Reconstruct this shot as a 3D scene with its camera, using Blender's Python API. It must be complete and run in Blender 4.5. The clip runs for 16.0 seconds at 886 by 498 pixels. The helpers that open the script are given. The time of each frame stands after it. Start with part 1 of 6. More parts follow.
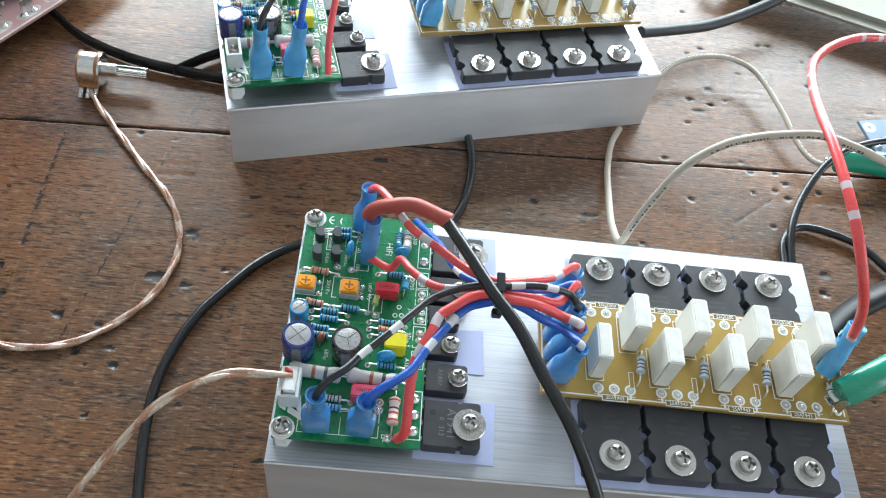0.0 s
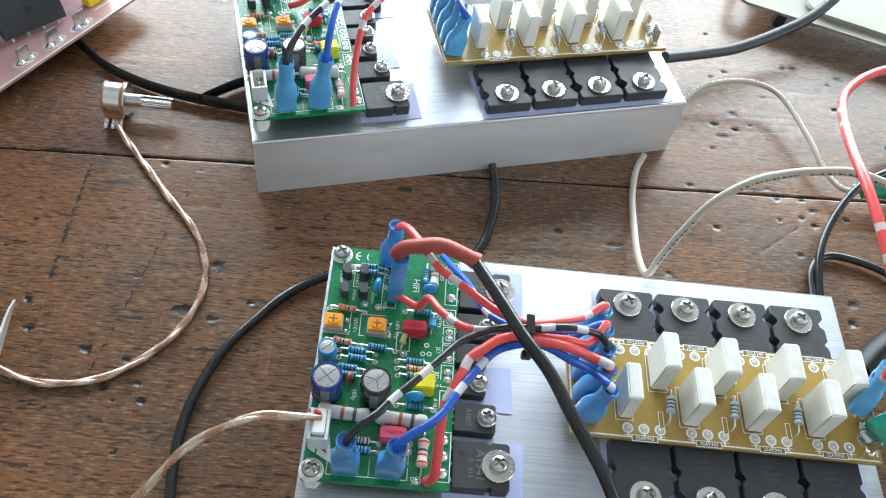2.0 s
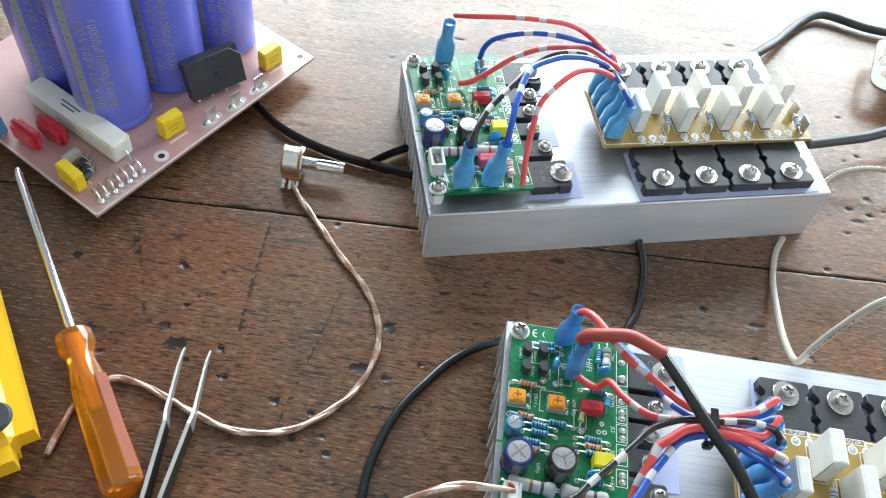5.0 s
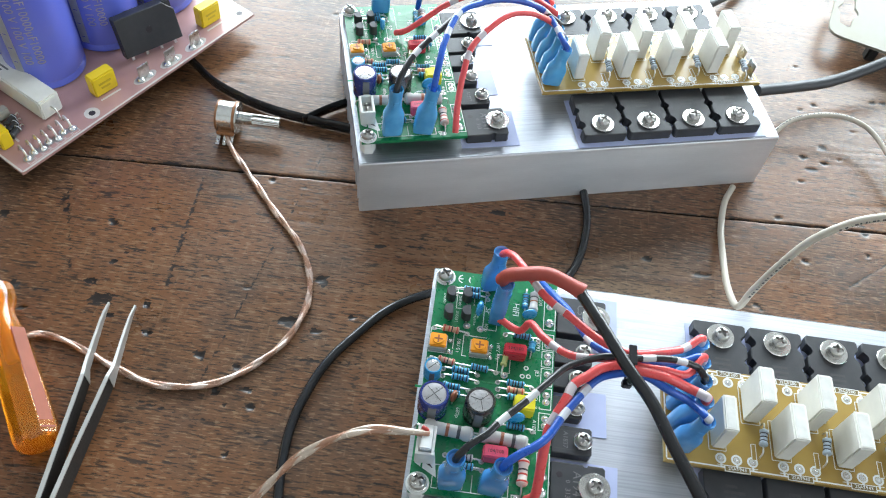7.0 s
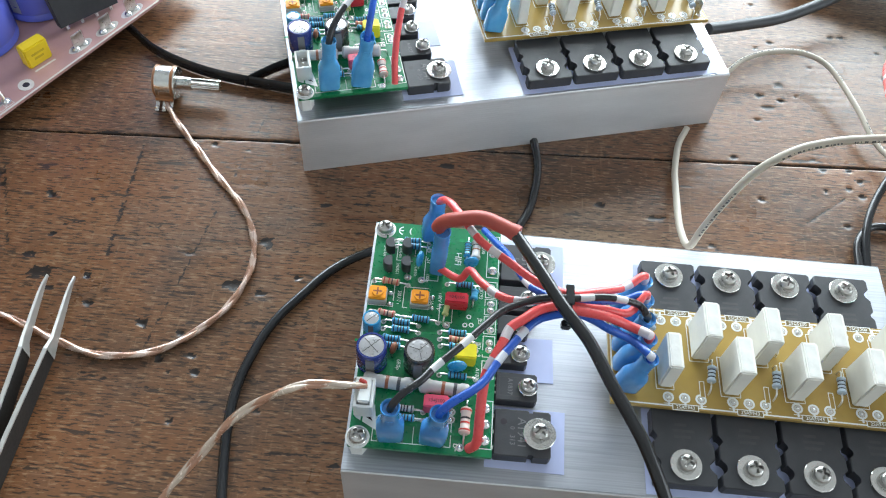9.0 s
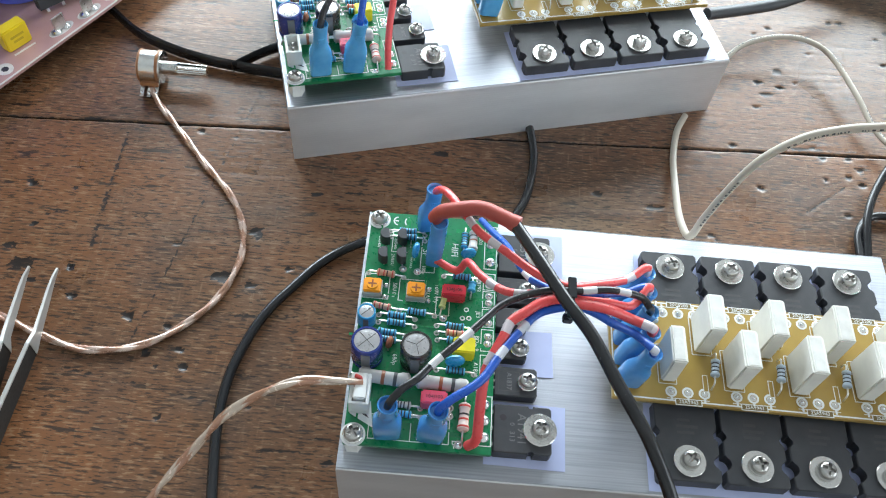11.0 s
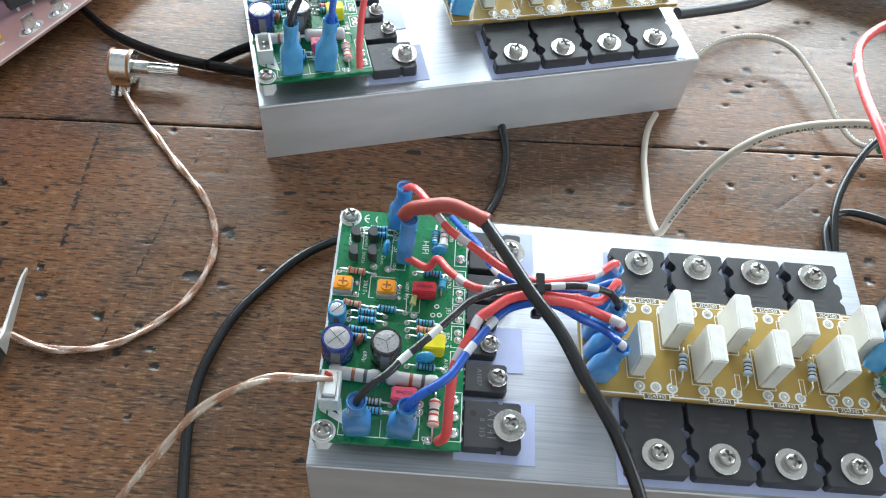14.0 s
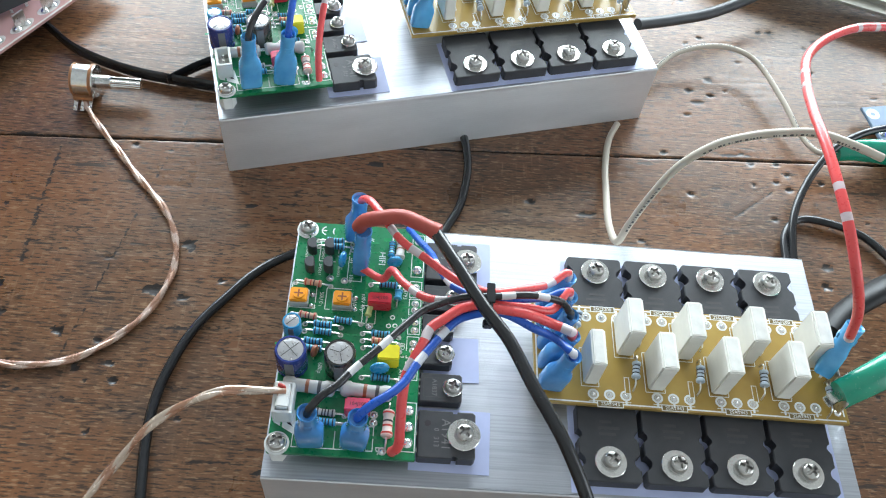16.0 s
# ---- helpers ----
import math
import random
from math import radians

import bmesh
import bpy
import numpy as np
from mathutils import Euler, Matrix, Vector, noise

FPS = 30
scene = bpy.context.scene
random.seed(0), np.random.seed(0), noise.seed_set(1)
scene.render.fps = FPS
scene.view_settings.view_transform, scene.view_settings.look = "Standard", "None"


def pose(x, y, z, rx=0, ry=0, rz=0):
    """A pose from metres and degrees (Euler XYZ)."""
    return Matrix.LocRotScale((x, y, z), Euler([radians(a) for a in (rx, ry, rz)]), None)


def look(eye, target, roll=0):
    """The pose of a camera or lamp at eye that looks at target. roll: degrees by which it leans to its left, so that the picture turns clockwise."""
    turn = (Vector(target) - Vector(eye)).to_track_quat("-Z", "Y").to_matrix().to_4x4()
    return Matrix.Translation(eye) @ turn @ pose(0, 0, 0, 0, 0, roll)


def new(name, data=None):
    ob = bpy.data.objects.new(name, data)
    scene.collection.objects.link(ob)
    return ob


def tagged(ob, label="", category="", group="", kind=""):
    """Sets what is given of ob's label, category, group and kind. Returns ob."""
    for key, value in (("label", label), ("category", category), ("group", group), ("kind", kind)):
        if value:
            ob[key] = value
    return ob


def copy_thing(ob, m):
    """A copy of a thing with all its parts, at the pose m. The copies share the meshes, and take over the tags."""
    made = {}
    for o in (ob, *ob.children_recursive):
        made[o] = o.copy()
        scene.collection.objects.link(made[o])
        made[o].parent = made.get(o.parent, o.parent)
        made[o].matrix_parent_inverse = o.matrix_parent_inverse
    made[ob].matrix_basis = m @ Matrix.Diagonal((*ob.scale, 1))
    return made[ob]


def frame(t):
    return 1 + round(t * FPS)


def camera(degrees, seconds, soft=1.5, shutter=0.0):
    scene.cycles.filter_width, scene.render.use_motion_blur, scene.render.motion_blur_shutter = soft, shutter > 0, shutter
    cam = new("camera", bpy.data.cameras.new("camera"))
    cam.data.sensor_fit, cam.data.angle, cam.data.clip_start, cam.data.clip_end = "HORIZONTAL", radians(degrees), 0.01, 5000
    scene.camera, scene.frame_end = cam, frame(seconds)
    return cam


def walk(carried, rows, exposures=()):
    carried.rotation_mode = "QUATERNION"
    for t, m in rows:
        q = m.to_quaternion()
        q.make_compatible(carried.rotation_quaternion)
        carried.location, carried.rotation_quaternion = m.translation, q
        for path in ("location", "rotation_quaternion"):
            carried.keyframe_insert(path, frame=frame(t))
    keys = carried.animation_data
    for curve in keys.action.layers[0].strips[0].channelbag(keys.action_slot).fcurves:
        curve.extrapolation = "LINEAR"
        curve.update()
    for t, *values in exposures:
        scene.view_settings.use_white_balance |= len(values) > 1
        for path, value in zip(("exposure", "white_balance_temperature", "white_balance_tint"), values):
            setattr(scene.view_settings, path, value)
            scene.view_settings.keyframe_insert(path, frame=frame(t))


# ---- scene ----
cam = camera(55.14, 16.0, soft=1.1)
PATH = [
    (0, (-0.08088, -0.17891, 0.28815), (-0.05177, 0.05449, -0.03539), 11.611),
    (0.5, (-0.07976, -0.17695, 0.28914), (-0.05097, 0.05562, -0.03502), 11.458),
    (1, (-0.07876, -0.17815, 0.29024), (-0.05099, 0.05579, -0.03303), 11.096),
    (1.5, (-0.07517, -0.17637, 0.28974), (-0.04906, 0.05712, -0.03399), 10.610),
    (2, (-0.08694, -0.16852, 0.29399), (-0.06412, 0.06524, -0.02980), 10.276),
    (2.5, (-0.08739, -0.16584, 0.29341), (-0.06786, 0.06927, -0.02961), 9.989),
    (3, (-0.09226, -0.16815, 0.29596), (-0.07402, 0.06788, -0.02646), 10.148),
    (3.5, (-0.10090, -0.16746, 0.30163), (-0.08550, 0.06975, -0.02008), 10.220),
    (4, (-0.12978, -0.16674, 0.31587), (-0.12170, 0.06965, -0.00671), 9.811),
    (4.2, (-0.14404, -0.16653, 0.32038), (-0.13866, 0.06908, -0.00282), 9.705),
    (6.3, (-0.12991, -0.17005, 0.32314), (-0.12749, 0.07016, 0.00331), 9.681),
    (6.5, (-0.12286, -0.17144, 0.31958), (-0.12113, 0.06757, -0.00116), 9.294),
    (7, (-0.10734, -0.17206, 0.30732), (-0.10807, 0.06176, -0.01722), 7.880),
    (7.5, (-0.09782, -0.17120, 0.30244), (-0.09950, 0.05945, -0.02437), 6.763),
    (8, (-0.09298, -0.17194, 0.29866), (-0.09405, 0.05603, -0.03002), 6.158),
    (8.5, (-0.08964, -0.17242, 0.29641), (-0.09009, 0.05417, -0.03323), 5.644),
    (9, (-0.08453, -0.17397, 0.29684), (-0.08338, 0.05153, -0.03354), 5.370),
    (11.5, (-0.08909, -0.16738, 0.28887), (-0.07896, 0.05225, -0.04528), 7.268),
    (12, (-0.08836, -0.16764, 0.28808), (-0.07765, 0.05126, -0.04653), 7.325),
    (12.5, (-0.08905, -0.16933, 0.28756), (-0.07813, 0.04928, -0.04724), 7.336),
    (13, (-0.08816, -0.16774, 0.28959), (-0.07663, 0.05168, -0.04466), 7.466),
    (13.5, (-0.08701, -0.16809, 0.29205), (-0.07369, 0.05254, -0.04134), 7.777),
    (14, (-0.08429, -0.16987, 0.29101), (-0.06748, 0.05183, -0.04150), 8.368),
    (14.5, (-0.08256, -0.17097, 0.29457), (-0.06299, 0.05221, -0.03680), 8.832),
    (15, (-0.07859, -0.17148, 0.29564), (-0.05643, 0.05322, -0.03454), 9.217),
    (15.5, (-0.07637, -0.17074, 0.29630), (-0.05523, 0.05571, -0.03275), 8.757),
    (16, (-0.07256, -0.17023, 0.29372), (-0.05132, 0.05557, -0.03576), 8.618),
]
walk(cam, [(t, look(eye, target, roll)) for t, eye, target, roll in PATH])

# ---------- room light ----------
world = bpy.data.worlds.new("sky")
scene.world = world
world.use_nodes = True
wn = world.node_tree
sky = wn.nodes.new("ShaderNodeTexSky")
sky.sky_type, sky.sun_disc = "NISHITA", False
sky.sun_elevation, sky.sun_rotation = radians(40), radians(20)
wn.links.new(sky.outputs[0], wn.nodes["Background"].inputs[0])
wn.nodes["Background"].inputs[1].default_value = 0.1

WIN = (-0.85, 0.85, 0.10, 0.67)          # window opening in the far wall: x0, x1, z0, z1
lamp = bpy.data.lights.new("window_light", "AREA")
lamp.shape, lamp.size, lamp.size_y, lamp.energy = "RECTANGLE", WIN[1] - WIN[0], WIN[3] - WIN[2], 46.0
lamp.color = (0.82, 0.94, 1.0)
lo = new("window_light", lamp)
lo.matrix_world = pose((WIN[0] + WIN[1]) / 2, 0.84, (WIN[2] + WIN[3]) / 2, -90, 0, 0)
SIDE = (-1.30, 0.05, 0.05, 1.35)         # added opening in the unseen east wall: y0, y1, z0, z1
# fill lamp for light from the right; its opening is unseen
lamp2 = bpy.data.lights.new("side_fill_light", "AREA")
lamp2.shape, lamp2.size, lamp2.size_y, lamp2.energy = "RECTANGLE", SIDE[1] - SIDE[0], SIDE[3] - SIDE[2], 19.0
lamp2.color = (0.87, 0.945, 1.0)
lo2 = new("side_fill_light", lamp2)
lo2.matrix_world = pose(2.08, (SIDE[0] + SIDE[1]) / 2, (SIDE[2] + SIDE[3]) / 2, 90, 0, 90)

# ---------- materials ----------
def mat(name, base, rough=0.5, metal=0.0, second=None, scale=300.0, stretch=(1, 1, 1), amount=0.5, bump=0.0, bscale=900.0,
        spec=0.5, trans=0.0, rrange=0.1, coat=0.0, ior=1.45):
    """A surface with two scales of variation in colour, gloss and relief, in object space."""
    m = bpy.data.materials.new(name)
    m.use_nodes = True
    nt = m.node_tree
    n, l = nt.nodes, nt.links
    b = n["Principled BSDF"]
    tc = n.new("ShaderNodeTexCoord")
    mp = n.new("ShaderNodeMapping")
    mp.inputs["Scale"].default_value = stretch
    l.new(tc.outputs["Object"], mp.inputs[0])
    n1, n2 = n.new("ShaderNodeTexNoise"), n.new("ShaderNodeTexNoise")
    n1.inputs["Scale"].default_value, n2.inputs["Scale"].default_value = scale, bscale
    n1.inputs["Detail"].default_value = 4
    for q in (n1, n2):
        l.new(mp.outputs[0], q.inputs["Vector"])
    second = second or tuple(c * 0.72 for c in base)
    mix = n.new("ShaderNodeMix")
    mix.data_type = "RGBA"
    mix.inputs["A"].default_value, mix.inputs["B"].default_value = (*base, 1), (*second, 1)
    ramp = n.new("ShaderNodeMapRange")
    ramp.inputs[1].default_value, ramp.inputs[2].default_value = 0.35, 0.7
    ramp.inputs[3].default_value, ramp.inputs[4].default_value = 0.0, amount
    l.new(n1.outputs[0], ramp.inputs[0])
    l.new(ramp.outputs[0], mix.inputs["Factor"])
    l.new(mix.outputs["Result"], b.inputs["Base Color"])
    rr = n.new("ShaderNodeMapRange")
    rr.inputs[3].default_value, rr.inputs[4].default_value = max(rough - rrange, 0.02), min(rough + rrange, 1)
    l.new(n2.outputs[0], rr.inputs[0])
    l.new(rr.outputs[0], b.inputs["Roughness"])
    b.inputs["Metallic"].default_value = metal
    b.inputs["Specular IOR Level"].default_value = spec
    b.inputs["Transmission Weight"].default_value = trans
    b.inputs["IOR"].default_value = ior
    b.inputs["Coat Weight"].default_value = coat
    b.inputs["Coat Roughness"].default_value = 0.08
    if bump:
        bp = n.new("ShaderNodeBump")
        bp.inputs["Strength"].default_value, bp.inputs["Distance"].default_value = bump, 0.0002
        l.new(n2.outputs[0], bp.inputs["Height"])
        l.new(bp.outputs[0], b.inputs["Normal"])
    return m


def banded(name, base, band, period, width, second_at=None, rough=0.3):
    """Wire insulation with printed bands along its length (U runs along the wire in metres)."""
    m = mat(name, base, rough, scale=200, amount=0.35, bump=0.05, coat=0.2)
    n, l = m.node_tree.nodes, m.node_tree.links
    b = n["Principled BSDF"]
    uv = n.new("ShaderNodeTexCoord")
    sep = n.new("ShaderNodeSeparateXYZ")
    l.new(uv.outputs["UV"], sep.inputs[0])
    fac = None
    for shift in (0.02, 0.02 + second_at) if second_at else (0.02,):
        add = n.new("ShaderNodeMath"); add.operation = "ADD"; add.inputs[1].default_value = shift
        mod = n.new("ShaderNodeMath"); mod.operation = "FLOORED_MODULO"; mod.inputs[1].default_value = period
        less = n.new("ShaderNodeMath"); less.operation = "LESS_THAN"; less.inputs[1].default_value = width
        l.new(sep.outputs[0], add.inputs[0]); l.new(add.outputs[0], mod.inputs[0]); l.new(mod.outputs[0], less.inputs[0])
        if fac is None:
            fac = less.outputs[0]
        else:
            mx = n.new("ShaderNodeMath"); mx.operation = "MAXIMUM"
            l.new(fac, mx.inputs[0]); l.new(less.outputs[0], mx.inputs[1]); fac = mx.outputs[0]
    old = b.inputs["Base Color"].links[0].from_socket
    mix = n.new("ShaderNodeMix"); mix.data_type = "RGBA"
    mix.inputs["B"].default_value = (*band, 1)
    l.new(fac, mix.inputs["Factor"]); l.new(old, mix.inputs["A"]); l.new(mix.outputs["Result"], b.inputs["Base Color"])
    return m


def wood():
    m = mat("old_wood", (0.2, 0.12, 0.075), 0.5)
    n, l = m.node_tree.nodes, m.node_tree.links
    b = n["Principled BSDF"]
    at = n.new("ShaderNodeAttribute"); at.attribute_name = "wear"
    sep = n.new("ShaderNodeSeparateColor")
    l.new(at.outputs["Color"], sep.inputs[0])
    tc = n.new("ShaderNodeTexCoord")
    mp = n.new("ShaderNodeMapping"); mp.inputs["Scale"].default_value = (1, 3.6, 1)
    l.new(tc.outputs["Object"], mp.inputs[0])
    fine, fibre, blot = (n.new("ShaderNodeTexNoise") for _ in range(3))
    fine.inputs["Scale"].default_value, fine.inputs["Detail"].default_value = 230, 5
    fine.inputs["Roughness"].default_value = 0.72
    fibre.inputs["Scale"].default_value, fibre.inputs["Detail"].default_value = 38, 9
    fibre.inputs["Roughness"].default_value = 0.7
    blot.inputs["Scale"].default_value, blot.inputs["Detail"].default_value = 24, 7
    l.new(mp.outputs[0], fine.inputs["Vector"]); l.new(mp.outputs[0], fibre.inputs["Vector"]); l.new(tc.outputs["Object"], blot.inputs["Vector"])
    def mixc(fac, a, bb):
        q = n.new("ShaderNodeMix"); q.data_type = "RGBA"
        for s, v in (("A", a), ("B", bb)):
            if isinstance(v, tuple):
                q.inputs[s].default_value = (*v, 1)
            else:
                l.new(v, q.inputs[s])
        l.new(fac, q.inputs["Factor"])
        return q.outputs["Result"]
    def rng(src, a, bb, c=0.0, d=1.0):
        q = n.new("ShaderNodeMapRange")
        for i, v in enumerate((a, bb, c, d)):
            q.inputs[i + 1].default_value = v
        l.new(src, q.inputs[0])
        return q.outputs[0]
    c = mixc(rng(fibre.outputs[0], 0.3, 0.72), WOOD_A, WOOD_B)
    c = mixc(rng(fine.outputs[0], 0.48, 0.70, 0, 0.65), c, WOOD_C)
    c = mixc(rng(blot.outputs[0], 0.46, 0.66, 0, 0.8), c, WOOD_D)
    hue = n.new("ShaderNodeTexNoise"); hue.inputs["Scale"].default_value, hue.inputs["Detail"].default_value = 9, 5
    hue.inputs["Roughness"].default_value = 0.62
    l.new(tc.outputs["Object"], hue.inputs["Vector"])
    c = mixc(rng(hue.outputs[0], 0.40, 0.57, 0, 0.85), c, WOOD_F)
    # grimy patches, a hand across
    grime = n.new("ShaderNodeTexNoise"); grime.inputs["Scale"].default_value, grime.inputs["Detail"].default_value = 6.5, 6
    mp4 = n.new("ShaderNodeMapping"); mp4.inputs["Location"].default_value, mp4.inputs["Scale"].default_value = (0.7, 2.3, 0), (1, 1.8, 1)
    l.new(tc.outputs["Object"], mp4.inputs[0]); l.new(mp4.outputs[0], grime.inputs["Vector"])
    c = mixc(rng(grime.outputs[0], 0.50, 0.64, 0, 0.6), c, WOOD_C)
    c = mixc(sep.outputs[2], c, WOOD_E)
    # fine pale hairlines running along the grain and a few across it
    for stretch_, level in (((1, 26, 1), 0.45), ((17, 1.6, 1), 0.3)):
        mh = n.new("ShaderNodeMapping"); mh.inputs["Scale"].default_value, mh.inputs["Rotation"].default_value = stretch_, (0, 0, 0.06)
        hair = n.new("ShaderNodeTexNoise"); hair.inputs["Scale"].default_value, hair.inputs["Detail"].default_value = 34, 3
        l.new(tc.outputs["Object"], mh.inputs[0]); l.new(mh.outputs[0], hair.inputs["Vector"])
        c = mixc(rng(hair.outputs[0], 0.60, 0.74, 0, level), c, WOOD_E)
    speck = n.new("ShaderNodeTexNoise"); speck.inputs["Scale"].default_value, speck.inputs["Detail"].default_value = 60, 4
    mp2 = n.new("ShaderNodeMapping"); mp2.inputs["Scale"].default_value = (1, 4.5, 1); mp2.inputs["Location"].default_value = (3.1, 1.7, 0)
    l.new(tc.outputs["Object"], mp2.inputs[0]); l.new(mp2.outputs[0], speck.inputs["Vector"])
    crack = n.new("ShaderNodeTexNoise"); crack.inputs["Scale"].default_value, crack.inputs["Detail"].default_value = 62, 5
    mp3 = n.new("ShaderNodeMapping"); mp3.inputs["Scale"].default_value = (1, 11, 1)
    l.new(tc.outputs["Object"], mp3.inputs[0]); l.new(mp3.outputs[0], crack.inputs["Vector"])
    hole = rng(speck.outputs[0], 0.65, 0.68, 0, 0.9)
    line = rng(crack.outputs[0], 0.605, 0.65, 0, 0.9)
    c = mixc(line, c, WOOD_C)
    # short dark pores
    pore = n.new("ShaderNodeTexNoise"); pore.inputs["Scale"].default_value, pore.inputs["Detail"].default_value = 210, 3
    mp5 = n.new("ShaderNodeMapping"); mp5.inputs["Scale"].default_value, mp5.inputs["Location"].default_value = (1, 5.5, 1), (1.3, 4.1, 0)
    l.new(tc.outputs["Object"], mp5.inputs[0]); l.new(mp5.outputs[0], pore.inputs["Vector"])
    c = mixc(rng(pore.outputs[0], 0.56, 0.61, 0, 0.85), c, WOOD_C)
    c = mixc(rng(pore.outputs[0], 0.42, 0.36, 0, 0.5), c, WOOD_E)
    c = mixc(hole, c, (0.03, 0.02, 0.015))
    # pits and seams: the broad wear mask broken up by fine noise, so that their rims are ragged
    chip = n.new("ShaderNodeTexNoise"); chip.inputs["Scale"].default_value, chip.inputs["Detail"].default_value = 420, 4
    mp6 = n.new("ShaderNodeMapping"); mp6.inputs["Scale"].default_value = (1, 2.2, 1)
    l.new(tc.outputs["Object"], mp6.inputs[0]); l.new(mp6.outputs[0], chip.inputs["Vector"])
    edge = n.new("ShaderNodeMath"); edge.operation = "MULTIPLY_ADD"; edge.inputs[1].default_value = 1.3
    l.new(chip.outputs[0], edge.inputs[0]); l.new(sep.outputs[1], edge.inputs[2])
    pit = rng(edge.outputs[0], 1.10, 1.22, 0, 0.95)
    c = mixc(rng(edge.outputs[0], 0.98, 1.12, 0, 0.5), c, WOOD_C)
    c = mixc(pit, c, (0.012, 0.009, 0.008))
    l.new(c, b.inputs["Base Color"])
    l.new(rng(blot.outputs[0], 0.3, 0.7, 0.25, 0.39), b.inputs["Roughness"])
    b.inputs["Specular IOR Level"].default_value = 0.55
    bp = n.new("ShaderNodeBump"); bp.inputs["Strength"].default_value, bp.inputs["Distance"].default_value = 0.10, 0.0006
    h1 = n.new("ShaderNodeMath"); h1.operation = "SUBTRACT"
    h2 = n.new("ShaderNodeMath"); h2.operation = "SUBTRACT"
    l.new(fine.outputs[0], h1.inputs[0]); l.new(hole, h1.inputs[1]); l.new(h1.outputs[0], h2.inputs[0]); l.new(line, h2.inputs[1])
    h3 = n.new("ShaderNodeMath"); h3.operation = "SUBTRACT"
    l.new(h2.outputs[0], h3.inputs[0]); l.new(pit, h3.inputs[1])
    l.new(h3.outputs[0], bp.inputs["Height"]); l.new(bp.outputs[0], b.inputs["Normal"])
    return m


WOOD_A, WOOD_B, WOOD_C = (0.180, 0.086, 0.041), (0.092, 0.044, 0.022), (0.028, 0.017, 0.011)
WOOD_D, WOOD_E, WOOD_F = (0.074, 0.044, 0.029), (0.31, 0.20, 0.115), (0.185, 0.076, 0.030)
M_WOOD = wood()
M_ALU = mat("brushed_aluminium", (0.48, 0.50, 0.54), 0.38, 1.0, (0.34, 0.36, 0.40), 60, (0.5, 26, 26), 0.8, 0.3, 500, rrange=0.09)
def extruded(m, amount):
    """Fine lines along x spread the gloss across them."""
    n, l = m.node_tree.nodes, m.node_tree.links
    tg = n.new("ShaderNodeTangent"); tg.direction_type, tg.axis = "RADIAL", "X"
    l.new(tg.outputs[0], n["Principled BSDF"].inputs["Tangent"])
    n["Principled BSDF"].inputs["Anisotropic"].default_value = amount
    return m


extruded(M_ALU, 0.35)
M_FIN = mat("sawn_aluminium", (0.76, 0.77, 0.79), 0.5, 0.7, (0.62, 0.63, 0.65), 25, (1, 3, 3), 0.7, 0.0, 600)
M_STEEL = mat("zinc_plated_steel", (0.78, 0.78, 0.76), 0.24, 1.0, (0.55, 0.54, 0.5), 500, amount=0.4, bump=0.08)
M_SCREW = mat("nickel_screw_head", (0.52, 0.51, 0.49), 0.3, 1.0, (0.36, 0.35, 0.33), 500, amount=0.5, bump=0.08)
M_TIN = mat("tinned_lead", (0.75, 0.74, 0.72), 0.3, 1.0, (0.5, 0.49, 0.46), 700, amount=0.5)
M_SOLDER = mat("solder", (0.78, 0.78, 0.78), 0.25, 1.0, (0.55, 0.55, 0.56), 900, amount=0.5, bump=0.2)
M_EPOXY = mat("black_epoxy", (0.036, 0.038, 0.043), 0.45, 0, (0.052, 0.053, 0.057), 220, amount=0.7, bump=0.22, bscale=3000)
M_PRINT = mat("grey_laser_print", (0.16, 0.16, 0.16), 0.5)
M_MICA = mat("insulator_pad", (0.50, 0.55, 0.78), 0.35, 0, (0.42, 0.47, 0.70), 120, amount=0.6, bump=0.03, spec=0.5)
M_GREEN = mat("green_solder_mask", (0.006, 0.19, 0.07), 0.3, 0, (0.004, 0.13, 0.05), 330, amount=0.8, bump=0.06, bscale=700, coat=0.1)
M_SILK = mat("white_print", (0.75, 0.77, 0.75), 0.5, amount=0.3)
M_PAD = mat("tinned_pad", (0.60, 0.60, 0.58), 0.33, 0.9, (0.5, 0.5, 0.48), 900, amount=0.6)
M_YPCB = mat("bare_yellow_laminate", (0.38, 0.255, 0.062), 0.34, 0, (0.28, 0.17, 0.035), 60, amount=0.9, bump=0.06, coat=0.3)
M_CEMENT = mat("white_ceramic", (0.76, 0.75, 0.69), 0.62, 0, (0.66, 0.65, 0.6), 180, amount=0.6, bump=0.3, bscale=2500)
M_BLUE_T = mat("blue_vinyl_sleeve", (0.09, 0.34, 0.72), 0.2, 0, (0.05, 0.25, 0.62), 200, amount=0.8, bump=0.16, coat=0.6, trans=0.15)
M_SKY_T = mat("light_blue_vinyl_sleeve", (0.12, 0.46, 0.80), 0.2, 0, (0.06, 0.34, 0.68), 200, amount=0.8, bump=0.16, coat=0.6, trans=0.18)
M_RED_W = banded("red_wire", (0.80, 0.09, 0.09), (0.60, 0.54, 0.56), 0.062, 0.004, 0.011)
M_BLUE_W = banded("blue_wire", (0.012, 0.09, 0.46), (0.58, 0.60, 0.66), 0.062, 0.004, 0.011)
M_BLACK_W = banded("black_wire", (0.014, 0.014, 0.016), (0.56, 0.56, 0.57), 0.056, 0.0045, 0.012)
M_RED_W2 = banded("red_supply_wire", (0.80, 0.09, 0.09), (0.60, 0.50, 0.52), 0.060, 0.0026, 0.010)
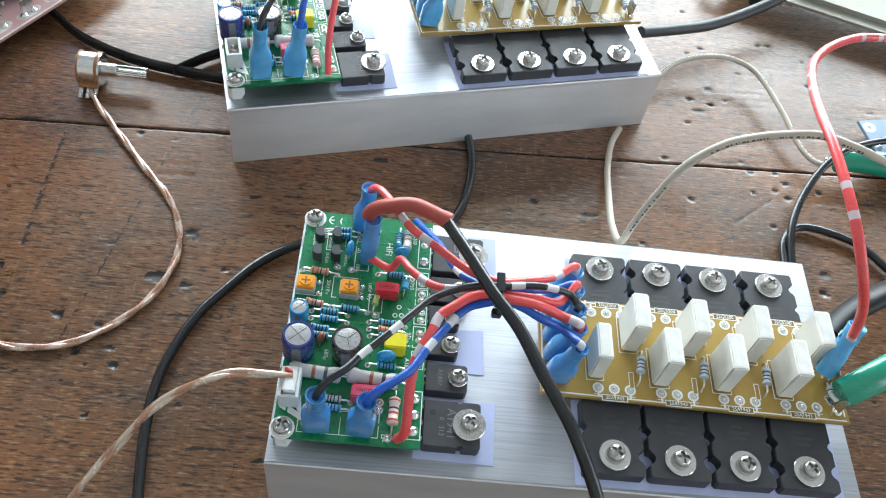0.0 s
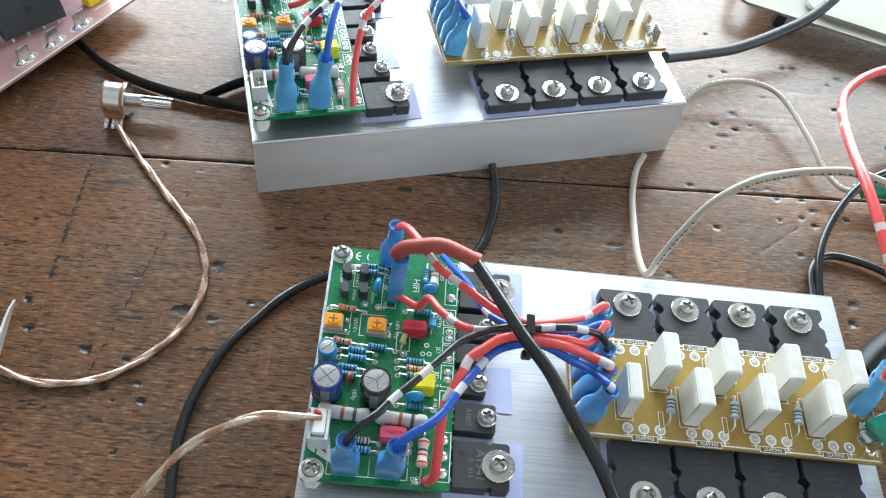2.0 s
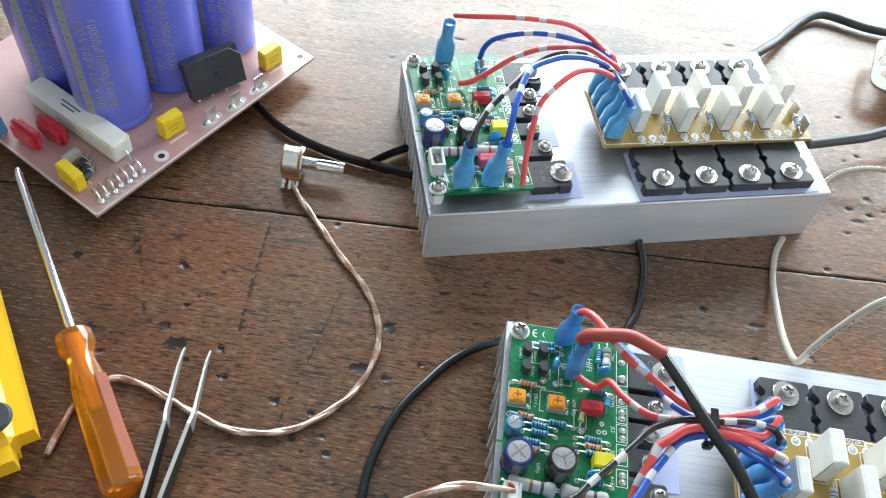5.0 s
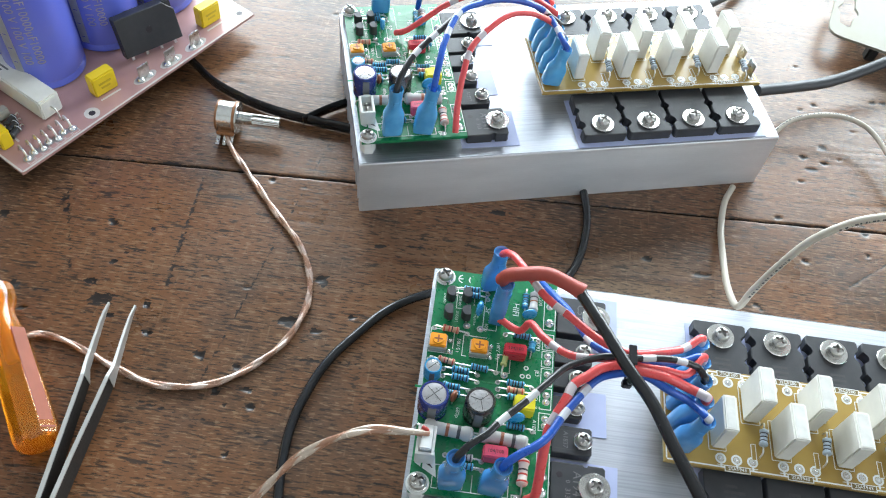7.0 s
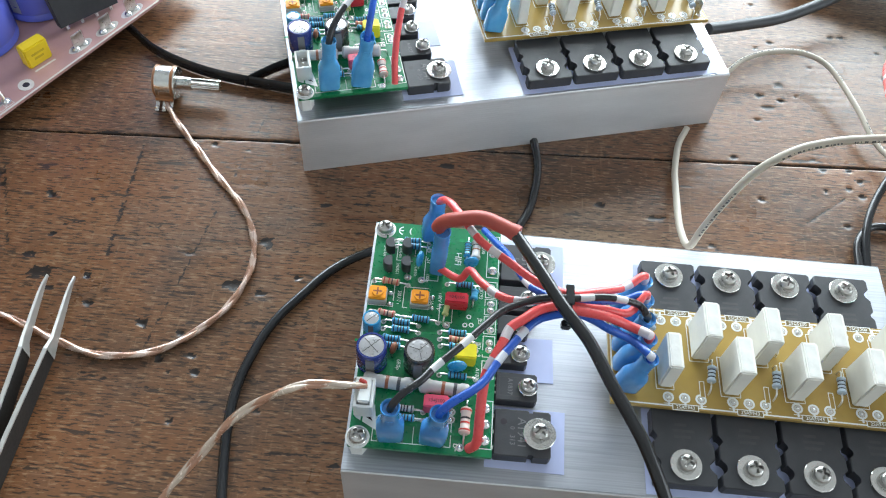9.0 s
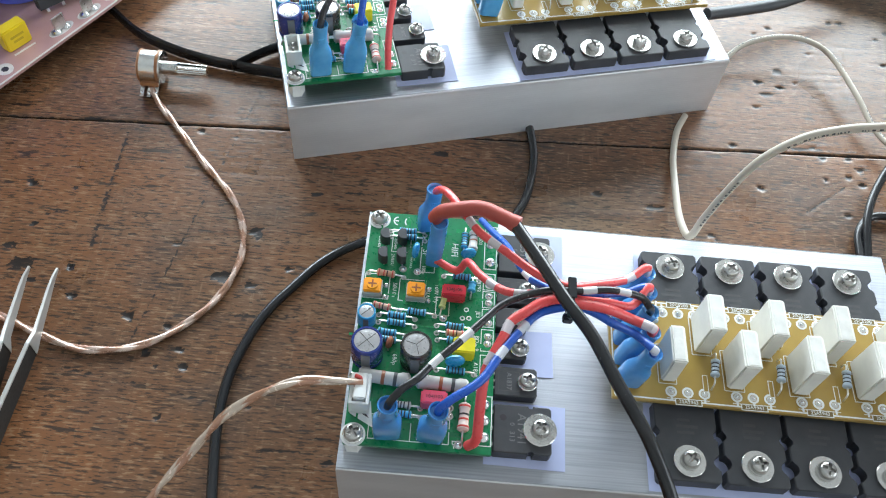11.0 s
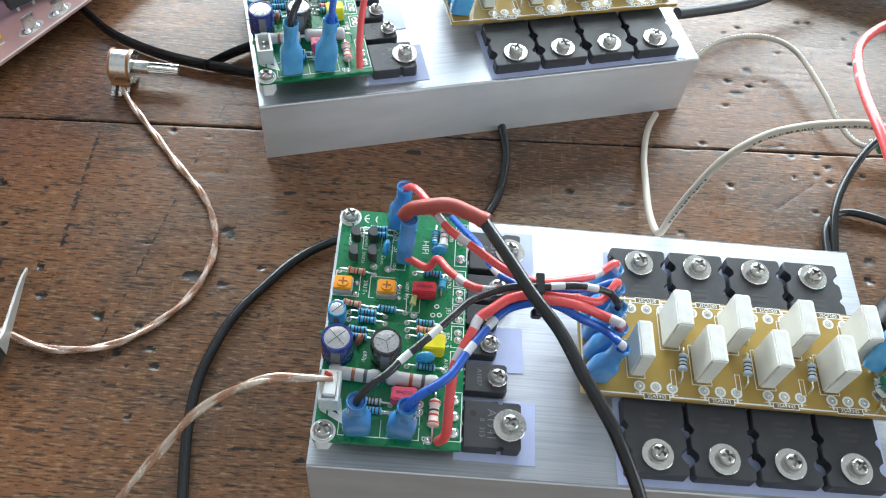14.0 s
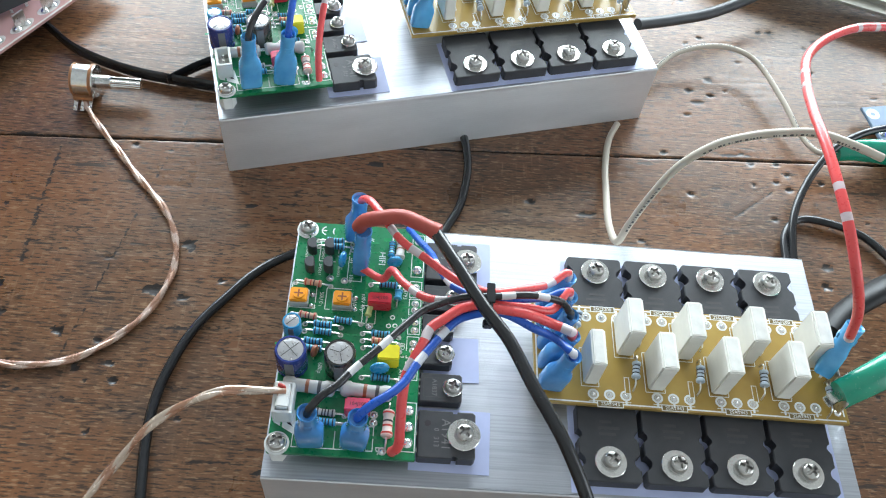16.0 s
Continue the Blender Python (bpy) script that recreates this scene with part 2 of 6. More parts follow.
M_CABLE = mat("black_cable", (0.014, 0.015, 0.017), 0.26, 0, (0.024, 0.024, 0.026), 150, amount=0.4, rrange=0.03, coat=0.1)
M_GCABLE = mat("dark_grey_cable", (0.035, 0.038, 0.042), 0.45, 0, (0.055, 0.057, 0.06), 150, amount=0.6, bump=0.08)
M_SHRINK = mat("red_brown_shrink_sleeve", (0.40, 0.075, 0.055), 0.45, 0, (0.32, 0.06, 0.045), 300, amount=0.7, bump=0.15)
M_WHITE_W = mat("cream_cable", (0.50, 0.45, 0.375), 0.4, 0, (0.44, 0.395, 0.33), 100, amount=0.6, bump=0.05)


def printed_line(m, ink):
    """A broken line of unreadable print along one side of a cable."""
    n, l = m.node_tree.nodes, m.node_tree.links
    b = n["Principled BSDF"]
    uv = n.new("ShaderNodeTexCoord"); sep = n.new("ShaderNodeSeparateXYZ"); l.new(uv.outputs["UV"], sep.inputs[0])
    side = n.new("ShaderNodeMath"); side.operation = "COMPARE"; side.inputs[1].default_value, side.inputs[2].default_value = 0.12, 0.045
    l.new(sep.outputs[1], side.inputs[0])
    fac = side.outputs[0]
    for scale_, level in ((900.0, 0.5), (40.0, 0.47)):
        ns = n.new("ShaderNodeTexNoise"); ns.noise_dimensions = "1D"; ns.inputs["Scale"].default_value, ns.inputs["Detail"].default_value = scale_, 0
        l.new(sep.outputs[0], ns.inputs["W"])
        gt = n.new("ShaderNodeMath"); gt.operation = "GREATER_THAN"; gt.inputs[1].default_value = level
        mu = n.new("ShaderNodeMath"); mu.operation = "MULTIPLY"
        l.new(ns.outputs[0], gt.inputs[0]); l.new(gt.outputs[0], mu.inputs[0]); l.new(fac, mu.inputs[1])
        fac = mu.outputs[0]
    old = b.inputs["Base Color"].links[0].from_socket
    mix = n.new("ShaderNodeMix"); mix.data_type = "RGBA"; mix.inputs["B"].default_value = (*ink, 1)
    l.new(fac, mix.inputs["Factor"]); l.new(old, mix.inputs["A"]); l.new(mix.outputs["Result"], b.inputs["Base Color"])
    return m


printed_line(M_WHITE_W, (0.05, 0.05, 0.055))
def twisted(name, a, b_, pitch):
    """Clear sleeve over twisted strands: a helical change of colour along the cable."""
    m = mat(name, a, 0.25, 0.3, scale=260, amount=0.5, bump=0.25, bscale=900, coat=0.6)
    n, l = m.node_tree.nodes, m.node_tree.links
    uv = n.new("ShaderNodeTexCoord"); sep = n.new("ShaderNodeSeparateXYZ"); l.new(uv.outputs["UV"], sep.inputs[0])
    mul = n.new("ShaderNodeMath"); mul.operation = "MULTIPLY_ADD"; mul.inputs[1].default_value = 6.283 / pitch
    v2 = n.new("ShaderNodeMath"); v2.operation = "MULTIPLY"; v2.inputs[1].default_value = 6.283
    sn = n.new("ShaderNodeMath"); sn.operation = "SINE"
    l.new(sep.outputs[1], v2.inputs[0]); l.new(sep.outputs[0], mul.inputs[0]); l.new(v2.outputs[0], mul.inputs[2]); l.new(mul.outputs[0], sn.inputs[0])
    rg = n.new("ShaderNodeMapRange"); rg.inputs[1].default_value, rg.inputs[2].default_value = -0.2, 0.5; l.new(sn.outputs[0], rg.inputs[0])
    b = n["Principled BSDF"]; old = b.inputs["Base Color"].links[0].from_socket
    mix = n.new("ShaderNodeMix"); mix.data_type = "RGBA"; mix.inputs["B"].default_value = (*b_, 1)
    l.new(rg.outputs[0], mix.inputs["Factor"]); l.new(old, mix.inputs["A"]); l.new(mix.outputs["Result"], b.inputs["Base Color"])
    return m


M_TWIST = twisted("twisted_copper_cable", (0.45, 0.25, 0.17), (0.62, 0.46, 0.38), 0.012)
M_TWIST2 = twisted("twisted_pale_cable", (0.62, 0.50, 0.40), (0.42, 0.22, 0.14), 0.017)
M_FAINT = mat("faint_laser_print", (0.06, 0.06, 0.062), 0.5)
M_COPPER = mat("clear_speaker_cable", (0.62, 0.36, 0.24), 0.25, 0.35, (0.72, 0.60, 0.50), 260, (1, 1, 1), 0.9, 0.3, 700, coat=0.7)
M_BLUE_R = mat("blue_resistor_lacquer", (0.07, 0.36, 0.58), 0.3, 0, amount=0.4)
M_TAN_R = mat("tan_resistor_lacquer", (0.55, 0.33, 0.22), 0.35, 0, amount=0.4)
M_GREY_R = mat("grey_resistor_lacquer", (0.46, 0.45, 0.43), 0.5, 0, amount=0.4, bump=0.1)
M_DARKBAND = mat("dark_colour_band", (0.03, 0.025, 0.03), 0.4)
M_REDBAND = mat("red_colour_band", (0.5, 0.05, 0.04), 0.4)
M_BROWN = mat("brown_ceramic", (0.28, 0.09, 0.04), 0.4)
M_CAP_BLUE = mat("dark_blue_can_sleeve", (0.02, 0.035, 0.16), 0.25, 0, (0.03, 0.05, 0.22), 200, amount=0.5, coat=0.5)
M_CAP_BLACK = mat("black_can_sleeve", (0.03, 0.028, 0.026), 0.28, 0, amount=0.5, coat=0.5)
M_CAN = mat("aluminium_can_top", (0.62, 0.62, 0.64), 0.3, 1.0, amount=0.4, bump=0.05)
M_SKYCAP = mat("light_blue_can_sleeve", (0.04, 0.34, 0.62), 0.3, 0, amount=0.4, coat=0.3)
M_ORANGE = mat("orange_trimmer", (0.85, 0.33, 0.02), 0.35, 0, amount=0.3)
M_REDBOX = mat("red_film_capacitor", (0.55, 0.035, 0.055), 0.3, 0, amount=0.4)
M_YBOX = mat("yellow_film_capacitor", (0.80, 0.58, 0.02), 0.38, 0, (0.70, 0.49, 0.02), 180, amount=0.5, bump=0.08)
M_DISC = mat("blue_ceramic_disc", (0.03, 0.30, 0.58), 0.28, 0, amount=0.4, coat=0.3)
M_NYLON = mat("white_nylon", (0.78, 0.78, 0.75), 0.4, 0, amount=0.3)
M_GLASS_D = mat("green_glass_bead", (0.45, 0.50, 0.20), 0.15, 0, amount=0.5, coat=0.5)
M_PSU = mat("pink_lacquered_board", (0.50, 0.30, 0.285), 0.32, 0, (0.40, 0.225, 0.215), 50, amount=0.9, bump=0.06, coat=0.25)
M_PSUEDGE = mat("pale_board_edge", (0.62, 0.58, 0.55), 0.5)
M_BIGCAP = mat("blue_capacitor_sleeve", (0.14, 0.18, 0.72), 0.30, 0, (0.11, 0.145, 0.63), 40, amount=0.5, rrange=0.03, coat=0.4)
M_STRIPE = mat("pale_printed_stripe", (0.62, 0.66, 0.76), 0.35)
M_GOLD_P = mat("pale_gold_print", (0.60, 0.56, 0.56), 0.45)
M_AMBER = mat("amber_acetate", (0.95, 0.36, 0.02), 0.16, 0, (0.90, 0.27, 0.012), 60, amount=0.4, bump=0.02, trans=0.8, coat=0.4)
# rose tone of the handle's right facet, its shade put into the colour
M_ROSE_SHADE = mat("rose_shade_acetate", (0.36, 0.105, 0.06), 0.48, 0, amount=0.5, scale=120, bump=0.2, bscale=350, trans=0.15, coat=0.0, spec=0.2)
M_TOOLY = mat("yellow_plastic_grip", (0.86, 0.50, 0.015), 0.35, 0, (0.78, 0.44, 0.012), 80, amount=0.5, bump=0.05, coat=0.2)
M_RUBBER = mat("dark_grey_rubber", (0.05, 0.055, 0.055), 0.55)
M_TWEEZ = mat("worn_steel", (0.50, 0.49, 0.47), 0.38, 0.45, (0.45, 0.43, 0.40), 220, amount=0.7, bump=0.15, bscale=1200)
# on the tweezer arms this dark tone stands for shade on their sides
M_DARKSTEEL = mat("dark_steel", (0.035, 0.034, 0.033), 0.5, 0.3, amount=0.6, bump=0.1)
M_PLATE = mat("tarnished_tin_plate", (0.30, 0.295, 0.265), 0.6, 0.0, (0.28, 0.26, 0.20), 22, amount=0.9, bump=0.08, bscale=400)
M_PHENOL = mat("brown_phenolic", (0.36, 0.16, 0.07), 0.4)
M_CLIP = mat("green_vinyl_boot", (0.004, 0.26, 0.16), 0.24, 0, (0.003, 0.19, 0.12), 100, amount=0.5, bump=0.06, coat=0.4)
M_BOOT = mat("black_vinyl_boot", (0.010, 0.010, 0.011), 0.42, 0, amount=0.5, bump=0.04, spec=0.25)
M_BLUEBOARD = mat("blue_grey_board", (0.15, 0.22, 0.30), 0.4, 0, (0.11, 0.17, 0.25), 120, amount=0.7)
M_WALL = mat("painted_wall", (0.80, 0.80, 0.79), 0.8, 0, (0.62, 0.61, 0.59), 3, amount=0.7, bump=0.1, bscale=60)
M_FLOOR = mat("cement_floor", (0.25, 0.24, 0.23), 0.7, 0, amount=0.7, scale=4, bump=0.1, bscale=60)
M_CEIL = mat("ceiling_board", (0.80, 0.80, 0.80), 0.8, 0, amount=0.3, scale=3)
M_FRAME = mat("window_frame_wood", (0.28, 0.20, 0.14), 0.5, 0, scale=30, amount=0.7)

# ---------- mesh helpers (all sizes below in millimetres) ----------
MM = 0.001


def thing(name, x, y, z, rz=0, label="", category="", group="", rx=0, ry=0):
    ob = new(name)
    ob.empty_display_size = 0.01
    ob.matrix_basis = pose(x * MM, y * MM, z * MM, rx, ry, rz)
    return tagged(ob, label, category, group)


def part(name, bm, material, parent=None, label="", sharp=0.6):
    """Links a bmesh in millimetres as one mesh object under a thing or a part."""
    for v in bm.verts:
        v.co *= MM
    bmesh.ops.recalc_face_normals(bm, faces=bm.faces)
    for f in bm.faces:
        f.smooth = True
    for e in bm.edges:
        e.smooth = len(e.link_faces) == 2 and e.calc_face_angle(0) < sharp
    me = bpy.data.meshes.new(name)
    bm.to_mesh(me)
    bm.free()
    me.materials.append(material)
    ob = new(name, me)
    if parent:
        ob.parent = parent
    if label:
        ob["label"] = label
    return ob


def box(cx, cy, cz, sx, sy, sz, bev=0.0, bm=None, rz=0, seg=2, rx=0, ry=0):
    bm = bm or bmesh.new()
    m = Matrix.Translation((cx, cy, cz)) @ pose(0, 0, 0, rx, ry, rz) @ Matrix.Diagonal((sx, sy, sz, 1))
    vs = bmesh.ops.create_cube(bm, size=1, matrix=m)["verts"]
    if bev:
        es = list({e for v in vs for e in v.link_edges})
        bmesh.ops.bevel(bm, geom=es, offset=bev, segments=seg, affect="EDGES", clamp_overlap=True)
    return bm


def lathe(profile, seg=24, bm=None, m=None):
    """Turns a profile of (radius, height) round z."""
    bm = bm or bmesh.new()
    m = m or Matrix()
    rings = []
    for r, z in profile:
        if r < 1e-6:
            rings.append([bm.verts.new(m @ Vector((0, 0, z)))])
        else:
            rings.append([bm.verts.new(m @ Vector((r * math.cos(2 * math.pi * i / seg), r * math.sin(2 * math.pi * i / seg), z))) for i in range(seg)])
    for a, b in zip(rings, rings[1:]):
        for i in range(seg):
            j = (i + 1) % seg
            if len(a) == 1 and len(b) == 1:
                continue
            if len(a) == 1:
                bm.faces.new((a[0], b[i], b[j]))
            elif len(b) == 1:
                bm.faces.new((a[i], a[j], b[0]))
            else:
                bm.faces.new((a[i], a[j], b[j], b[i]))
    return bm


def prism(outline, z0, z1, bev=0.0, bm=None, m=None):
    """Extrudes a flat outline; the upper rim may be bevelled."""
    bm = bm or bmesh.new()
    m = m or Matrix()
    lo_ = [bm.verts.new(m @ Vector((x, y, z0))) for x, y in outline]
    hi = [bm.verts.new(m @ Vector((x, y, z1))) for x, y in outline]
    k = len(outline)
    bm.faces.new(lo_[::-1])
    top = bm.faces.new(hi)
    for i in range(k):
        bm.faces.new((lo_[i], lo_[(i + 1) % k], hi[(i + 1) % k], hi[i]))
    if bev:
        bmesh.ops.bevel(bm, geom=list(top.edges), offset=bev, segments=1, affect="EDGES", clamp_overlap=True)
    return bm


def spline(pts, step=1.5):
    """A smooth line through control points."""
    p = [Vector(q) for q in pts]
    p = [2 * p[0] - p[1], *p, 2 * p[-1] - p[-2]]
    out = []
    for a, b, c, d in zip(p, p[1:], p[2:], p[3:]):
        k = max(2, int((c - b).length / step))
        for i in range(k):
            t = i / k
            out.append(0.5 * (2 * b + (c - a) * t + (2 * a - 5 * b + 4 * c - d) * t * t + (3 * b - a - 3 * c + d) * t ** 3))
    out.append(p[-2])
    return out


def tube(pts, r, seg=12, step=1.5, flat=1.0, bm=None, ends=True, raw=False, up=None, taper=None):
    """A round (or flattened) cable along control points, with U along its length."""
    bm = bm or bmesh.new()
    uvl = bm.loops.layers.uv.verify()
    line = [Vector(q) for q in pts] if raw else spline(pts, step)
    rings, us, run, side = [], [], 0.0, None
    for i, c in enumerate(line):
        d = (line[min(i + 1, len(line) - 1)] - line[max(i - 1, 0)]).normalized()
        if up is not None:
            side = d.cross(Vector(up)).normalized()
        elif side is None:
            side = d.orthogonal().normalized()
        side = (side - d * side.dot(d)).normalized()
        other = d.cross(side)
        if i:
            run += (c - line[i - 1]).length
        us.append(run * MM)
        k = r if taper is None else r * taper(i / max(1, len(line) - 1))
        rings.append([bm.verts.new(c + k * (side * math.cos(2 * math.pi * j / seg) + other * flat * math.sin(2 * math.pi * j / seg))) for j in range(seg)])
    for i, (a, b) in enumerate(zip(rings, rings[1:])):
        for j in range(seg):
            q = (j + 1) % seg
            f = bm.faces.new((a[j], a[q], b[q], b[j]))
            for lp, u, v in zip(f.loops, (us[i], us[i], us[i + 1], us[i + 1]), (j, j + 1, j + 1, j)):
                lp[uvl].uv = (u, v / seg)
    if ends:
        bm.faces.new(rings[0][::-1])
        bm.faces.new(rings[-1])
    return bm


def lettering(text, size, x, y, z, rz=0, name="lettering", material=None, parent=None, depth=0.03, sx=1.0):
    """Raised print with the built-in font, laid flat and centred at (x, y, z)."""
    cu = bpy.data.curves.new(name, "FONT")
    cu.body, cu.size, cu.align_x, cu.align_y, cu.extrude = text, size, "CENTER", "CENTER", depth
    cu.resolution_u = 2
    tmp = bpy.data.objects.new(name, cu)
    scene.collection.objects.link(tmp)
    bpy.context.view_layer.update()
    me = bpy.data.meshes.new_from_object(tmp.evaluated_get(bpy.context.evaluated_depsgraph_get()))
    bpy.data.objects.remove(tmp)
    bpy.data.curves.remove(cu)
    me.transform(Matrix.Scale(MM, 4) @ pose(0, 0, 0, 0, 0, rz).to_4x4() @ Matrix.Diagonal((sx, 1, 1, 1)))
    me.transform(Matrix.Translation((x * MM, y * MM, z * MM)))
    me.materials.clear()
    me.materials.append(material)
    ob = new(name, me)
    ob.parent = parent
    return ob


REAR = pose(-0.0644, 0.1724, 0, 0, 0, 15.6)
TOP = 32.0          # top face of both heatsinks above the bench


def both(ob):
    """The second amplifier carries the same thing as the first one."""
    return copy_thing(ob, REAR @ ob.matrix_basis)


# ---------- the room (plain, closes the place) ----------
def slab(name, x0, x1, y0, y1, z0, z1, material, label, category):
    bm = box((x0 + x1) * 500, (y0 + y1) * 500, (z0 + z1) * 500, (x1 - x0) * 1000, (y1 - y0) * 1000, (z1 - z0) * 1000)
    ob = part(name, bm, material)
    return tagged(ob, label, category, kind="structure")


FL = -0.76
slab("floor", -2.2, 2.2, -2.2, 1.0, FL - 0.1, FL, M_FLOOR, "grey cement floor under the workbench", "floor")
slab("ceiling", -2.2, 2.2, -2.2, 1.0, 1.95, 2.05, M_CEIL, "pale board ceiling of the workshop", "ceiling")
slab("wall_west", -2.2, -2.1, -2.0, 0.87, FL, 1.95, M_WALL, "painted workshop wall", "wall")
slab("wall_south", -2.2, 2.2, -2.1, -2.0, FL, 1.95, M_WALL, "painted workshop wall", "wall")
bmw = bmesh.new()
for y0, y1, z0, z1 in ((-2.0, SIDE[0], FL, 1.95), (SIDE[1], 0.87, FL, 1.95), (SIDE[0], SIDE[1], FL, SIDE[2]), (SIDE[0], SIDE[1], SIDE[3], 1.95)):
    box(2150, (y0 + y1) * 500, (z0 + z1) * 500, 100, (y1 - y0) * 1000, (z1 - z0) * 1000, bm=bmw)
tagged(part("wall_east", bmw, M_WALL), "painted workshop wall with an added side opening, unseen", "wall", kind="structure")
bmw = bmesh.new()
for x0, x1, z0, z1 in ((-2.2, WIN[0], FL, 1.95), (WIN[1], 2.2, FL, 1.95), (WIN[0], WIN[1], FL, WIN[2]), (WIN[0], WIN[1], WIN[3], 1.95)):
    box((x0 + x1) * 500, 920, (z0 + z1) * 500, (x1 - x0) * 1000, 100, (z1 - z0) * 1000, bm=bmw)
tagged(part("wall_north", bmw, M_WALL), "painted workshop wall with a large window opening", "wall", kind="structure")
# ---------- workbench of old planks ----------
rng = np.random.default_rng(7)


def value_noise(x, y, fx, fy, seed):
    """Smooth lattice noise, 0 to 1, with fx and fy cells a millimetre."""
    g = np.random.default_rng(seed).random((257, 257))
    u, v = x * fx + 1000.3, y * fy + 1000.7
    i, j = np.floor(u).astype(int), np.floor(v).astype(int)
    a, b = u - i, v - j
    a, b = a * a * (3 - 2 * a), b * b * (3 - 2 * b)
    i0, j0, i1, j1 = i % 257, j % 257, (i + 1) % 257, (j + 1) % 257
    return (g[i0, j0] * (1 - a) + g[i1, j0] * a) * (1 - b) + (g[i0, j1] * (1 - a) + g[i1, j1] * a) * b


PITS_A = [(-158, 24, 5), (-198, -19, 3.2), (-178, -58, 2.2), (-147, -51, 2.2), (63, 121, 2.6), (58, 71, 2), (-16, 60, 2.4), (-191, 75, 2.2),
          (-182, -22, 2), (48, 95, 2.2), (-253, 39, 3), (90, 92, 2.2), (102, 93, 2.4), (106, 87, 2.4), (100, 82, 2.2), (89, 79, 2), (105, 78, 2.2),
          (122, 83, 2.2), (95, 60, 2), (138, 62, 2), (114, 36, 4.5), (111, 26, 3), (71, 206, 1.8), (77, 177, 2.2)]
PITS_B = [(69, 172, 2), (116, 186, 2.4), (110, 185, 2), (77, 146, 4), (66, 137, 2.6), (77, 135, 2.4), (85, 139, 1.6), (140, 181, 4), (133, 176, 2),
          (133, 157, 2.4), (-252, 8, 3.5), (-245, 0, 7), (-300, 35, 3.5), (-278, 48, 2), (-276, 42, 2.2), (-246, 19, 2.2), (-282, 2, 2.6),
          (-274, -9, 2.6), (-226, 1, 3), (-188, -34, 2), (-176, -31, 2), (-173, -38, 2), (-166, 2, 6), (-155, -1, 4.5), (-222, -12, 2.2), (-188, 15, 1.8), (-142, 8, 2.4)]
SCRATCH = [(-222, 70, -221, 10, 0.7), (-278, 52, -262, 11, 0.5), (77, 60, 97, 76, 0.5), (-170, 100, -195, -30, 0.4), (-230, -40, -150, -52, 0.35)]
LEAN = 0.0566       # the planks run slightly askew to the amplifier
SEAM = 89.0


def seam(x):
    return SEAM + LEAN * x


